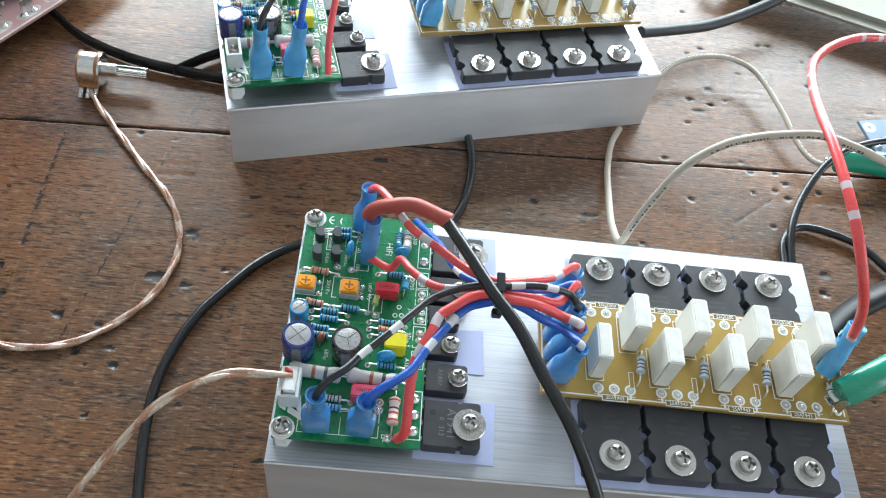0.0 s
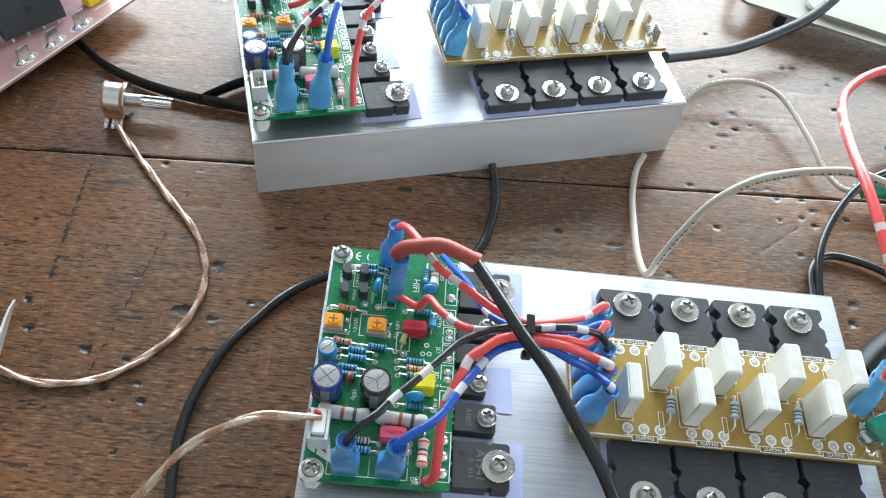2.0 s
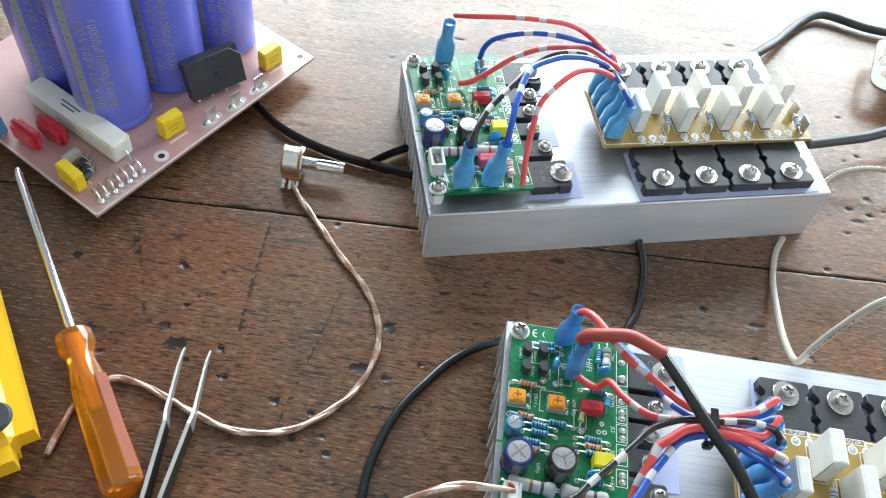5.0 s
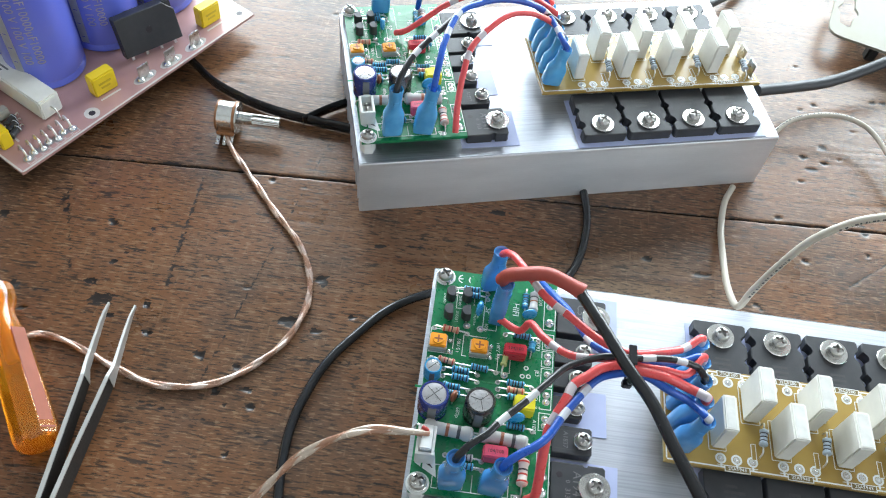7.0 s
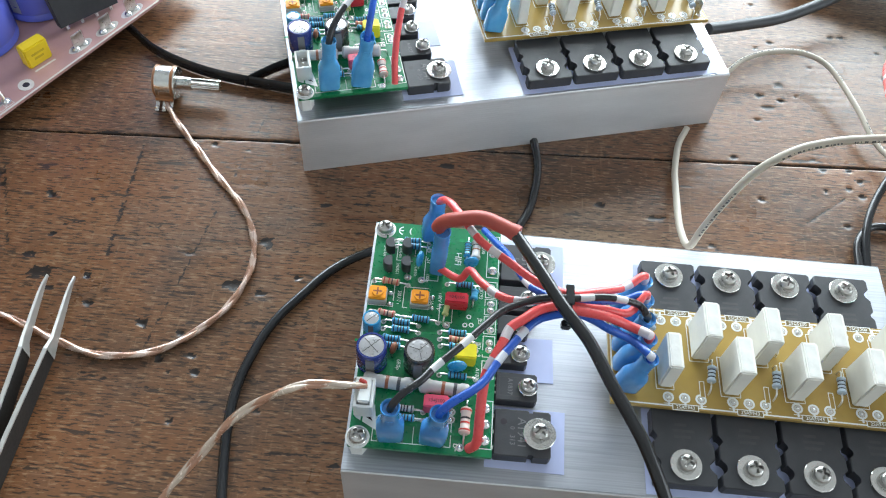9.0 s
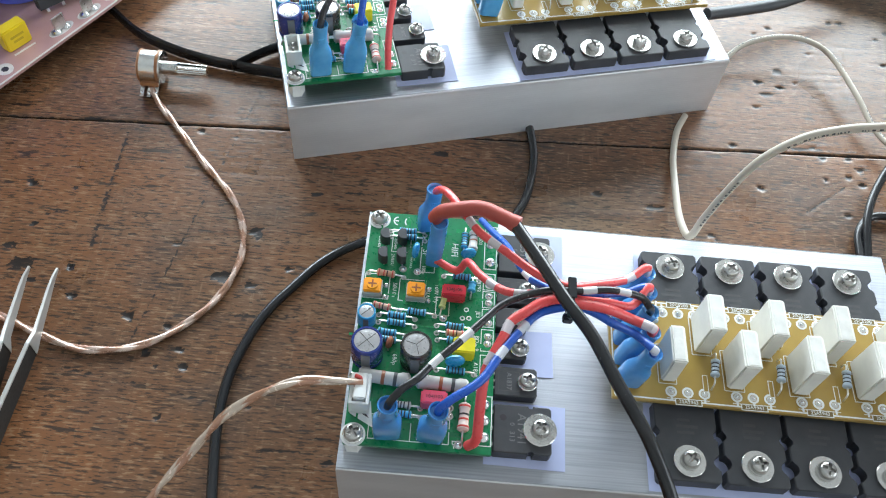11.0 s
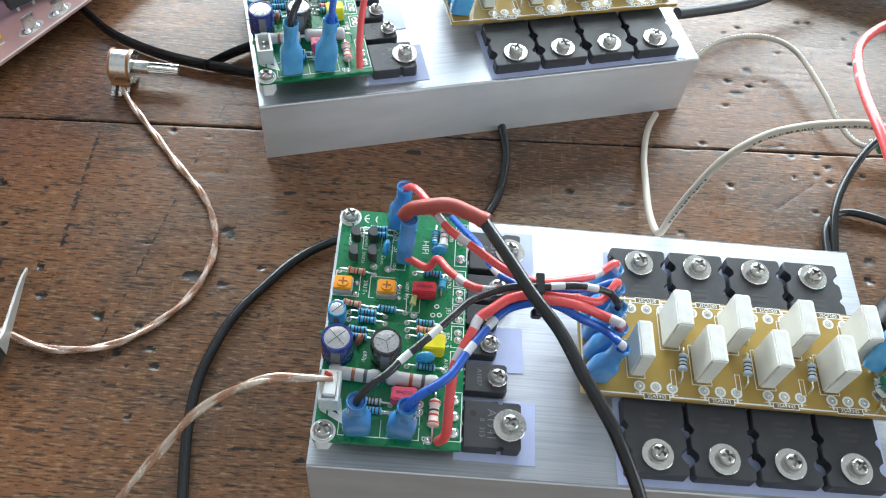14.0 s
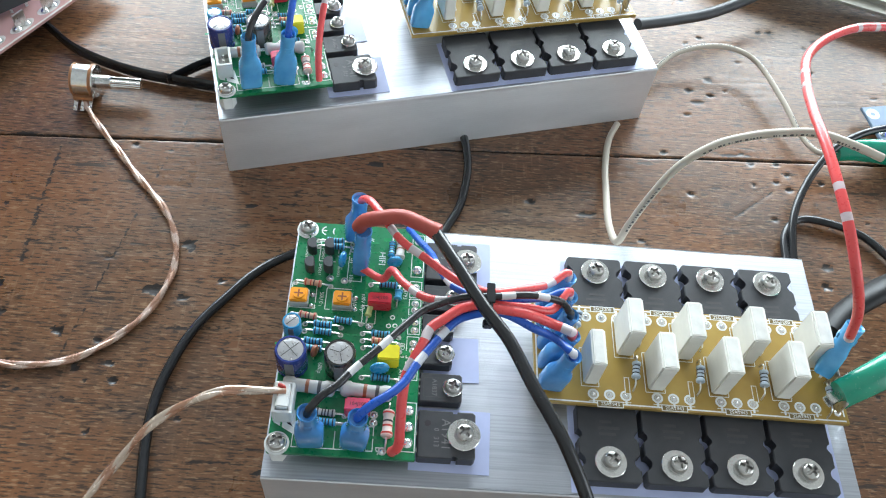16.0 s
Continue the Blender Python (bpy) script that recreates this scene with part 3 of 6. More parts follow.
def plank(v0, v1, seed, parent, x0=-700.0, x1=700.0):
    """One plank between the lines y = v0 + LEAN x and y = v1 + LEAN x, with grain, pits and scratches as relief."""
    dense_x = np.arange(-360, 240, 1.0)
    xs = np.concatenate((np.linspace(x0, -370, 30), dense_x, np.linspace(250, x1, 30)))
    lo_, hi = max(v0, -150.0), min(v1, 330.0)
    vs = np.arange(lo_, hi, 1.0) if hi > lo_ else np.array([])
    vs = np.unique(np.concatenate(([v0, v0 + 0.5, v0 + 1.2], np.linspace(v0 + 2, v1 - 2, 20), vs[2:-2] if len(vs) > 4 else vs, [v1 - 1.2, v1 - 0.5, v1])))
    X, V = np.meshgrid(xs, vs, indexing="ij")
    Y = V + LEAN * X
    warp = 6 * value_noise(X, V, 0.012, 0.02, seed + 9)
    g1 = value_noise(X, V + warp, 0.02, 0.30, seed)
    g2 = value_noise(X, V + warp, 0.06, 0.62, seed + 1)
    blot = value_noise(X, V, 0.018, 0.03, seed + 2)
    wide = value_noise(X, V, 0.006, 0.012, seed + 3)
    Z = -0.16 * np.clip(g1 - 0.62, 0, 1) - 0.25 * np.clip(g2 - 0.7, 0, 1) - 0.25 * np.clip(blot - 0.6, 0, 1)
    dark = 0.75 * np.clip((g2 - 0.80) * 5, 0, 1) * np.clip((value_noise(X, V, 0.03, 0.1, seed + 5) - 0.45) * 4, 0, 1)
    dark += 0.35 * np.clip((g1 - 0.72) * 4, 0, 1)
    ragged = 0.45 + 0.55 * value_noise(X, Y, 0.22, 0.5, seed + 4) + 0.55 * value_noise(X, Y, 0.5, 0.8, seed + 6)
    for px, py, r in PITS_A + PITS_B:
        d = np.hypot((X - px) / 1.5, Y - py) / (r * ragged ** 1.6 * 0.45)
        k = np.clip(1.25 - d, 0, 1)
        Z -= (0.9 if r < 3.4 else 0.35) * k
        dark = np.maximum(dark, np.clip(k * 4.0, 0, 0.92) * (1 if r < 3.4 else 0.75))
    side = np.random.default_rng(seed + 20)
    for _ in range(90):
        px, py, r = side.uniform(-380, 240), side.uniform(-150, 330), side.uniform(0.5, 1.5)
        d = np.hypot((X - px) / side.uniform(1.2, 3.5), Y - py) / (r * ragged)
        k = np.clip(1.2 - d, 0, 1)
        Z -= 0.5 * k
        dark = np.maximum(dark, np.clip(k * 1.8, 0, 0.85))
    for ax, ay, bx, by, w in SCRATCH:
        t = np.clip(((X - ax) * (bx - ax) + (Y - ay) * (by - ay)) / ((bx - ax) ** 2 + (by - ay) ** 2), 0, 1)
        d = np.hypot(X - ax - t * (bx - ax), Y - ay - t * (by - ay))
        k = np.clip(1.3 - d / (w * 1.6), 0, 1) * np.clip(ragged - 0.55, 0, 1)
        Z -= 0.3 * k
        dark = np.maximum(dark, np.clip(k * 1.3, 0, 0.7))
    edge = np.minimum(V - v0, v1 - V)
    Z -= 1.5 * np.clip(1 - edge / (0.6 * ragged), 0, 1) ** 1.5
    dark = np.maximum(dark, np.clip(1.0 - edge / (0.75 * ragged), 0, 0.9))
    wear = np.clip((wide - 0.45) * 1.4, 0, 1) * np.clip((g1 - 0.25) * 1.3, 0, 0.8)
    nx, ny = X.shape
    idx = np.arange(nx * ny).reshape(nx, ny)
    top = np.stack((X, Y, Z), -1).reshape(-1, 3)
    q = np.stack((idx[:-1, :-1], idx[1:, :-1], idx[1:, 1:], idx[:-1, 1:]), -1).reshape(-1, 4)
    # underside and rims, so that the plank has its thickness
    rim = np.concatenate((idx[:, 0], idx[-1, 1:], idx[-2::-1, -1], idx[0, -2:0:-1]))
    low = top[rim].copy()
    low[:, 2] = -42
    base = len(top)
    k = len(rim)
    rimq = np.array([(rim[i], base + i, base + (i + 1) % k, rim[(i + 1) % k]) for i in range(k)])
    me = bpy.data.meshes.new("plank")
    me.from_pydata((np.concatenate((top, low)) * MM).tolist(), [], np.concatenate((q, rimq)).tolist() + [list(range(base + k - 1, base - 1, -1))])
    me.polygons.foreach_set("use_smooth", [True] * len(q) + [False] * (len(me.polygons) - len(q)))
    ca = me.color_attributes.new("wear", "FLOAT_COLOR", "POINT")
    cols = np.zeros((base + k, 4), dtype=np.float32)
    cols[:base, 0], cols[:base, 1], cols[:base, 2], cols[:, 3] = g1.ravel(), dark.ravel(), wear.ravel(), 1
    ca.data.foreach_set("color", cols.ravel())
    me.materials.append(M_WOOD)
    ob = new("plank", me)
    ob.parent = parent
    return ob


bench = thing("workbench", 0, 0, 0, 0, "old worn brown wooden workbench with pitted planks", "workbench")
plank(-420, SEAM - 0.2, 11, bench)
plank(SEAM + 0.2, 470, 41, bench)
plank(470.8, 780, 71, bench)
for lx in (-620, 620):
    for ly in (-330, 690):
        part("leg", box(lx, ly, (FL * 1000 - 42) / 2, 80, 80, -FL * 1000 - 42, 4), M_FRAME, bench)


# ---------- heatsinks ----------
def heatsink():
    h = thing("heatsink", -13, -32.5, 0, 0, "extruded aluminium heatsink block with grooved sides", "heatsink")
    part("base_plate", box(0, 0, TOP - 3.5, 194, 98.2, 7, 0.3), M_ALU, h)
    # outer fins carry fine horizontal grooves
    for s in (-1, 1):
        prof = [(s * 46.4, 0.0), (s * 49.5, 0.0)]
        for i in range(22):
            z = 0.8 + i * 1.35
            prof += [(s * 49.5, z), (s * 49.43, z + 0.3), (s * 49.43, z + 0.6), (s * 49.5, z + 0.9)]
        prof += [(s * 49.5, TOP - 0.5), (s * 49.15, TOP - 0.06), (s * 49.12, TOP - 7.05), (s * 46.4, TOP - 7.05)]
        bm = bmesh.new()
        m = Matrix(((0, 0, 1, 0), (1, 0, 0, 0), (0, 1, 0, 0), (0, 0, 0, 1)))
        prism(prof, -97, 97, bm=bm, m=m)
        part("outer_fin", bm, M_FIN, h, sharp=0.3)
    for i in range(11):
        y = -41 + i * 8.2
        bm = box(0, y, (TOP - 7) / 2, 194, 1.9, TOP - 7)
        part("fin", bm, M_FIN, h)
    return h


both(heatsink())


# ---------- screws, washers, transistors ----------
def screw_head(r=2.8, h=2.0, seg=40):
    """A pan head with a real cross recess."""
    bm = bmesh.new()
    rings = []
    for k in range(0, 13):
        f = k / 12
        ring = []
        for i in range(seg):
            a = 2 * math.pi * i / seg
            x, y = r * f * math.cos(a), r * f * math.sin(a)
            z = h * math.sqrt(max(0, 1 - (0.92 * f) ** 4))
            arm = min(abs(x), abs(y))
            if max(abs(x), abs(y)) < 0.66 * r and arm < 0.17 * r:
                z -= 0.55 * h
            ring.append(bm.verts.new((x, y, z)))
            if k == 0:
                break
        rings.append(ring)
    rings.append([bm.verts.new((r * math.cos(2 * math.pi * i / seg), r * math.sin(2 * math.pi * i / seg), 0)) for i in range(seg)])
    for a, b in zip(rings, rings[1:]):
        for i in range(seg):
            j = (i + 1) % seg
            if len(a) == 1:
                bm.faces.new((a[0], b[i], b[j]))
            else:
                bm.faces.new((a[i], a[j], b[j], b[i]))
    return bm


def screw_on(parent, x, y, z, washer=5.2, r=2.8, turn=20, spring=True):
    if washer:
        bm = lathe([(1.7, 0), (washer - 0.15, 0), (washer, 0.2), (washer, 0.75), (washer - 0.2, 0.95), (1.7, 0.95)], 32)
        bmesh.ops.translate(bm, verts=bm.verts, vec=(x, y, z))
        part("washer", bm, M_STEEL, parent)
        z += 0.95
    if spring:
        bm = lathe([(1.6, 0), (r + 0.25, 0), (r + 0.25, 0.8), (1.6, 0.8)], 28)
        bmesh.ops.translate(bm, verts=bm.verts, vec=(x, y, z))
        part("lock_washer", bm, M_SCREW, parent)
        z += 0.8
    bm = screw_head(r)
    bmesh.ops.transform(bm, matrix=Matrix.Translation((x, y, z)) @ pose(0, 0, 0, 0, 0, turn), verts=bm.verts)
    part("screw", bm, M_SCREW, parent)


def notch(cx, cy, r, side, k=7):
    """Points round a half-round notch in a body's side (side +1: right edge going up, -1: left edge going down)."""
    out = []
    for i in range(k + 1):
        a = math.pi * i / k
        out.append((cx - side * r * math.sin(a), cy + side * (-r * math.cos(a))))
    return out


def power_transistor(x, y, flip, turn):
    """Large plastic transistor, screw at the origin; its body runs to -y, or to +y when flipped."""
    t = thing("power_transistor", x, y, TOP + 0.3, 180 if flip else 0, "large black plastic power transistor screwed to heatsink", "transistor", "output transistors")
    w = 10.0
    out = [(-w + 0.6, -19.6), (w - 0.6, -19.6), (w, -19.0)]
    out += notch(w, -9.2, 1.8, 1) + notch(w, -0.3, 2.5, 1)
    out += [(w, 5.6), (w - 0.8, 6.4), (-w + 0.8, 6.4), (-w, 5.6)]
    out += notch(-w, -0.3, 2.5, -1) + notch(-w, -9.2, 1.8, -1) + [(-w, -19.0)]
    part("body", prism(out, 0, 5.0, 0.35), M_EPOXY, t)
    for i in (-1, 0, 1):
        part("lead", box(i * 5.45, -21.2, 2.4, 1.2, 3.4, 0.7, 0.1), M_TIN, t)
    bar = bmesh.new()
    for i, (bw, bx) in enumerate(((5.5, 0.2), (7.0, -0.4), (4.0, 0.6))):
        box(bx, -9.5 - i * 2.1, 5.02, bw, 1.0, 0.04, bm=bar)
    part("marking", bar, M_FAINT, t)
    screw_on(t, 0, 0, 5.0, 5.2, 2.8, turn, True)
    return t


TURNS = (18, 52, 75, 33)
for i in range(4):
    both(power_transistor(21.5 * i, 0, False, TURNS[i]))
    both(power_transistor(21.5 * i, -72, True, TURNS[3 - i] + 20))


def pad(x, y, w, h, rz=0):
    p = thing("insulator_pad", x, y, TOP + 0.02, rz, "thin bluish insulating pad lying on heatsink", "insulator", "insulator pads")
    part("sheet", box(0, 0, 0.13, w, h, 0.24, 0.05), M_MICA, p)
    return p


both(pad(32.5, -6.5, 88, 28))
both(pad(33.0, -66.0, 90, 29.5))
both(pad(-51, 0.5, 26, 24))
both(pad(-51.2, -66, 26, 21.5, -1))
both(pad(-51.5, -36.8, 19, 17, 1))


def driver_transistor(x, y, text, flip):
    """Flat plastic transistor lying along x, leads into the driver board."""
    t = thing("driver_transistor", x, y, TOP + 0.3, 0, "black plastic driver transistor with printed type code", "transistor", "driver transistors")
    out = [(-9.6, -7.6), (-9.0, -8.0), (1.5, -8.0), (1.5, -6.8)] + [(3.2, -6.8), (3.2, -8.0), (8.2, -8.0), (9.0, -7.2), (9.0, 7.2), (8.2, 8.0), (3.2, 8.0), (3.2, 6.8), (1.5, 6.8), (1.5, 8.0), (-9.0, 8.0), (-9.6, 7.6)]
    part("body", prism(out, 0, 4.8, 0.35), M_EPOXY, t)
    for i in (-1, 0, 1):
        part("lead", box(-11.2, i * 5.4, 4.0, 4.0, 1.2, 0.7, 0.1), M_TIN, t)
    lettering(text, 4.0, -0.6, 0, 4.82, -90, "type_code", M_PRINT, t)
    lettering("0", 2.2, -3.6, 1.5, 4.82, -90, "type_code", M_PRINT, t)
    if text == "A1941":
        lettering("313", 2.4, -3.6, -2.6, 4.82, -90, "type_code", M_PRINT, t)
    dot = lathe([(0.0, 0), (1.1, 0), (1.1, 0.03), (0, 0.03)], 16)
    bmesh.ops.translate(dot, verts=dot.verts, vec=(-6.5, 3.5, 4.8))
    part("mould_mark", dot, M_DARKBAND, t)
    screw_on(t, 5.2, 0, 4.8, 5.4, 2.8, 10 if flip else 40)
    return t


both(driver_transistor(-52.4, 0.2, "C5198", True))
both(driver_transistor(-52.4, -66.0, "A1941", False))


def small_transistor(x, y, text, w=10.2, ln=14.0, sx=3.8):
    t = thing("small_transistor", x, y, TOP + 0.3, 0, "small black plastic transistor screwed to heatsink", "transistor", "small transistors")
    part("body", prism([(-ln / 2, -w / 2), (ln / 2 - 0.8, -w / 2), (ln / 2, -w / 2 + 0.8), (ln / 2, w / 2 - 0.8), (ln / 2 - 0.8, w / 2), (-ln / 2, w / 2)], 0, 4.4, 0.3), M_EPOXY, t)
    for i in (-1, 0, 1):
        part("lead", box(-ln / 2 - 1.5, i * 2.5, 4.0, 3.4, 0.8, 0.6, 0.1), M_TIN, t)
    rim = bmesh.new()
    for s in (-1, 1):
        box(-2.2, s * 3.4, 4.42, 7.2, 0.25, 0.03, bm=rim)
        box(-2.2 + s * 3.5, 0, 4.42, 0.25, 6.9, 0.03, bm=rim)
    part("printed_frame", rim, M_FAINT, t)
    if text:
        lettering(text, 2.3, -2.2, 0, 4.42, -90, "type_code", M_PRINT, t)
    screw_on(t, sx, 0, 4.4, 3.3, 2.6, 65, False)
    return t


both(small_transistor(-55.0, -49.6, "A1837"))
both(small_transistor(-57.0, -37.4, "", 8.0, 11.0, 3.0))
both(small_transistor(-56.8, -26.0, "", 8.0, 11.0, 3.2))
both(small_transistor(-55.2, -15.0, "", 10.2, 14.0, 3.8))
# ---------- small electronic parts ----------
def axial(name, parent, x, y, z, ln, r, rz, material, bands, wires=4.0, foot=39.8):
    """A resistor lying on a board: dumb-bell body, colour bands, bent leads. z is the body's axis."""
    m = Matrix.Translation((x, y, z)) @ pose(0, 0, 0, 0, 0, rz) @ pose(0, 0, 0, 0, 90, 0)
    h = ln / 2
    body = part(name, lathe([(0, -h), (r * 0.8, -h), (r * 1.12, -h * 0.9), (r * 1.12, -h * 0.66), (r * 0.93, -h * 0.55), (r * 0.93, h * 0.55), (r * 1.12, h * 0.66), (r * 1.12, h * 0.9), (r * 0.8, h), (0, h)], 14, m=m), material, parent)
    for f, mt in bands:
        rr = r * (1.15 if abs(f) > 0.6 else 0.97)
        bm = lathe([(rr * 0.9, f * h - h * 0.075), (rr, f * h - h * 0.065), (rr, f * h + h * 0.065), (rr * 0.9, f * h + h * 0.075)], 14, m=m)
        part("colour_band", bm, mt, body)
    for s in (-1, 1):
        d = Vector((math.cos(radians(rz)), math.sin(radians(rz)), 0)) * s
        a = Vector((x, y, z)) + d * h
        bm = tube([a, a + d * (wires * 0.6), a + d * (wires * 0.85) + Vector((0, 0, -0.25 * (z - foot))), a + d * wires + Vector((0, 0, foot - z))], 0.32, 6, 0.6)
        part("lead", bm, M_TIN, body)
    return body


B3 = [(-0.45, M_DARKBAND), (0.0, M_DARKBAND), (0.45, M_DARKBAND)]
B4 = [(-0.75, M_DARKBAND), (-0.3, M_DARKBAND), (0.0, M_DARKBAND), (0.32, M_DARKBAND), (0.75, M_DARKBAND)]
T4 = [(-0.75, M_REDBAND), (-0.2, M_REDBAND), (0.15, M_DARKBAND), (0.75, M_REDBAND)]
G3 = [(-0.05, M_BROWN), (0.42, M_FAINT)]


def ring_pad(parent, x, y, z, r0, r1, material, name="solder_pad", h=0.08, seg=20):
    bm = lathe([(r0, 0), (r1, 0), (r1, h), (r0, h), (r0, 0)], seg)
    bmesh.ops.translate(bm, verts=bm.verts, vec=(x, y, z))
    return part(name, bm, material, parent)


def blob(parent, x, y, z, r, h, name="solder_joint", material=None):
    bm = lathe([(0, h), (r * 0.35, h * 0.92), (r * 0.7, h * 0.6), (r, 0), (0, 0)], 12)
    bmesh.ops.translate(bm, verts=bm.verts, vec=(x, y, z))
    return part(name, bm, material or M_SOLDER, parent)


def radial_can(parent, x, y, z, r, h, sleeve, cross=4, label=""):
    can = part("electrolytic_capacitor", lathe([(0, 0), (r * 0.93, 0), (r, 0.6), (r, 1.5), (r * 0.94, 2.2), (r, 2.9), (r, h - 0.7), (r * 0.93, h), (r * 0.82, h), (r * 0.8, h - 0.25)], 28), sleeve, parent, label)
    can.location = (x * MM, y * MM, z * MM)
    part("can_top", lathe([(r * 0.81, h - 0.3), (r * 0.6, h - 0.12), (0, h - 0.08)], 28), M_CAN, can)
    # vent grooves as dark strips laid on top, groove shade in the colour
    bm = bmesh.new()
    for k in range(cross):
        a = 360 / cross * k + 45
        box(0.35 * r * math.cos(radians(a)), 0.35 * r * math.sin(radians(a)), h - 0.06, 0.68 * r, 0.2, 0.1, bm=bm, rz=a)
    part("vent_score", bm, M_FAINT, can)
    part("sleeve_stripe", box(0, -r * 0.985, h * 0.5, r * 0.55, r * 0.12, h * 0.8, 0.05), M_PRINT, can)
    return can


def ceramic_disc(parent, x, y, z, r, th, rz, material, legs=3.0, name="disc_capacitor"):
    m = Matrix.Translation((x, y, z)) @ pose(0, 0, 0, 0, 0, rz) @ pose(0, 0, 0, 90, 0, 0)
    d = part(name, lathe([(0, -th), (r * 0.6, -th * 0.9), (r * 0.9, -th * 0.5), (r, 0), (r * 0.9, th * 0.5), (r * 0.6, th * 0.9), (0, th)], 20, m=m), material, parent)
    dx = Vector((math.cos(radians(rz)), math.sin(radians(rz)), 0))
    for s in (-1, 1):
        part("lead", tube([Vector((x, y, z - r * 0.7)) + dx * s * r * 0.5, Vector((x, y, 40)) + dx * s * r * 0.6], 0.3, 6, 2), M_TIN, d)
    return d


def spade_sleeve(name, parent, x, y, z, h, w, d, material, rz=0, tilt=0, tx=0, label=""):
    """Insulated spade terminal standing on a tab: broad grip, narrow waist, round neck."""
    bm = bmesh.new()
    k = 20
    prof = [(0, 0.95, 0.92), (0.04, 1.0, 1.0), (0.40, 1.02, 1.02), (0.47, 0.98, 1.04), (0.54, 0.82, 1.0), (0.61, 0.69, 0.97), (0.70, 0.65, 0.95), (0.88, 0.66, 0.97),
            (0.95, 0.68, 1.0), (0.99, 0.69, 1.02), (1.0, 0.66, 0.97), (0.985, 0.57, 0.84), (0.93, 0.52, 0.78)]
    rings = []
    for f, sw, sd in prof:
        e = 0.35 + 0.65 * min(1, max(0, (f - 0.35) / 0.3))
        ring = []
        for i in range(k):
            a = 2 * math.pi * i / k
            c, s = math.cos(a), math.sin(a)
            ring.append(bm.verts.new((w / 2 * sw * math.copysign(abs(c) ** e, c), d / 2 * sd * math.copysign(abs(s) ** e, s), f * h)))
        rings.append(ring)
    for a, b in zip(rings, rings[1:]):
        for i in range(k):
            bm.faces.new((a[i], a[(i + 1) % k], b[(i + 1) % k], b[i]))
    bm.faces.new(rings[0][::-1])
    bm.faces.new(rings[-1])
    m = Matrix.Translation((x, y, z)) @ pose(0, 0, 0, tilt, tx, rz)
    bmesh.ops.transform(bm, matrix=m, verts=bm.verts)
    ob = part(name, bm, material, parent, label, sharp=0.9)
    crimp = box(0, 0, h * 0.73, w * 0.30, d * 1.0, h * 0.12, 0.3)
    bmesh.ops.transform(crimp, matrix=m, verts=crimp.verts)
    part("crimp_mark", crimp, material, ob)
    tab = box(0, 0, -0.6, w * 0.8, 0.8, 1.6)
    bmesh.ops.transform(tab, matrix=m, verts=tab.verts)
    part("tab", tab, M_TIN, ob)
    return ob


# ---------- driver board ----------
GX0, GX1, GY0, GY1, GZ = -108.4, -62.6, -76.2, 11.6, 39.6


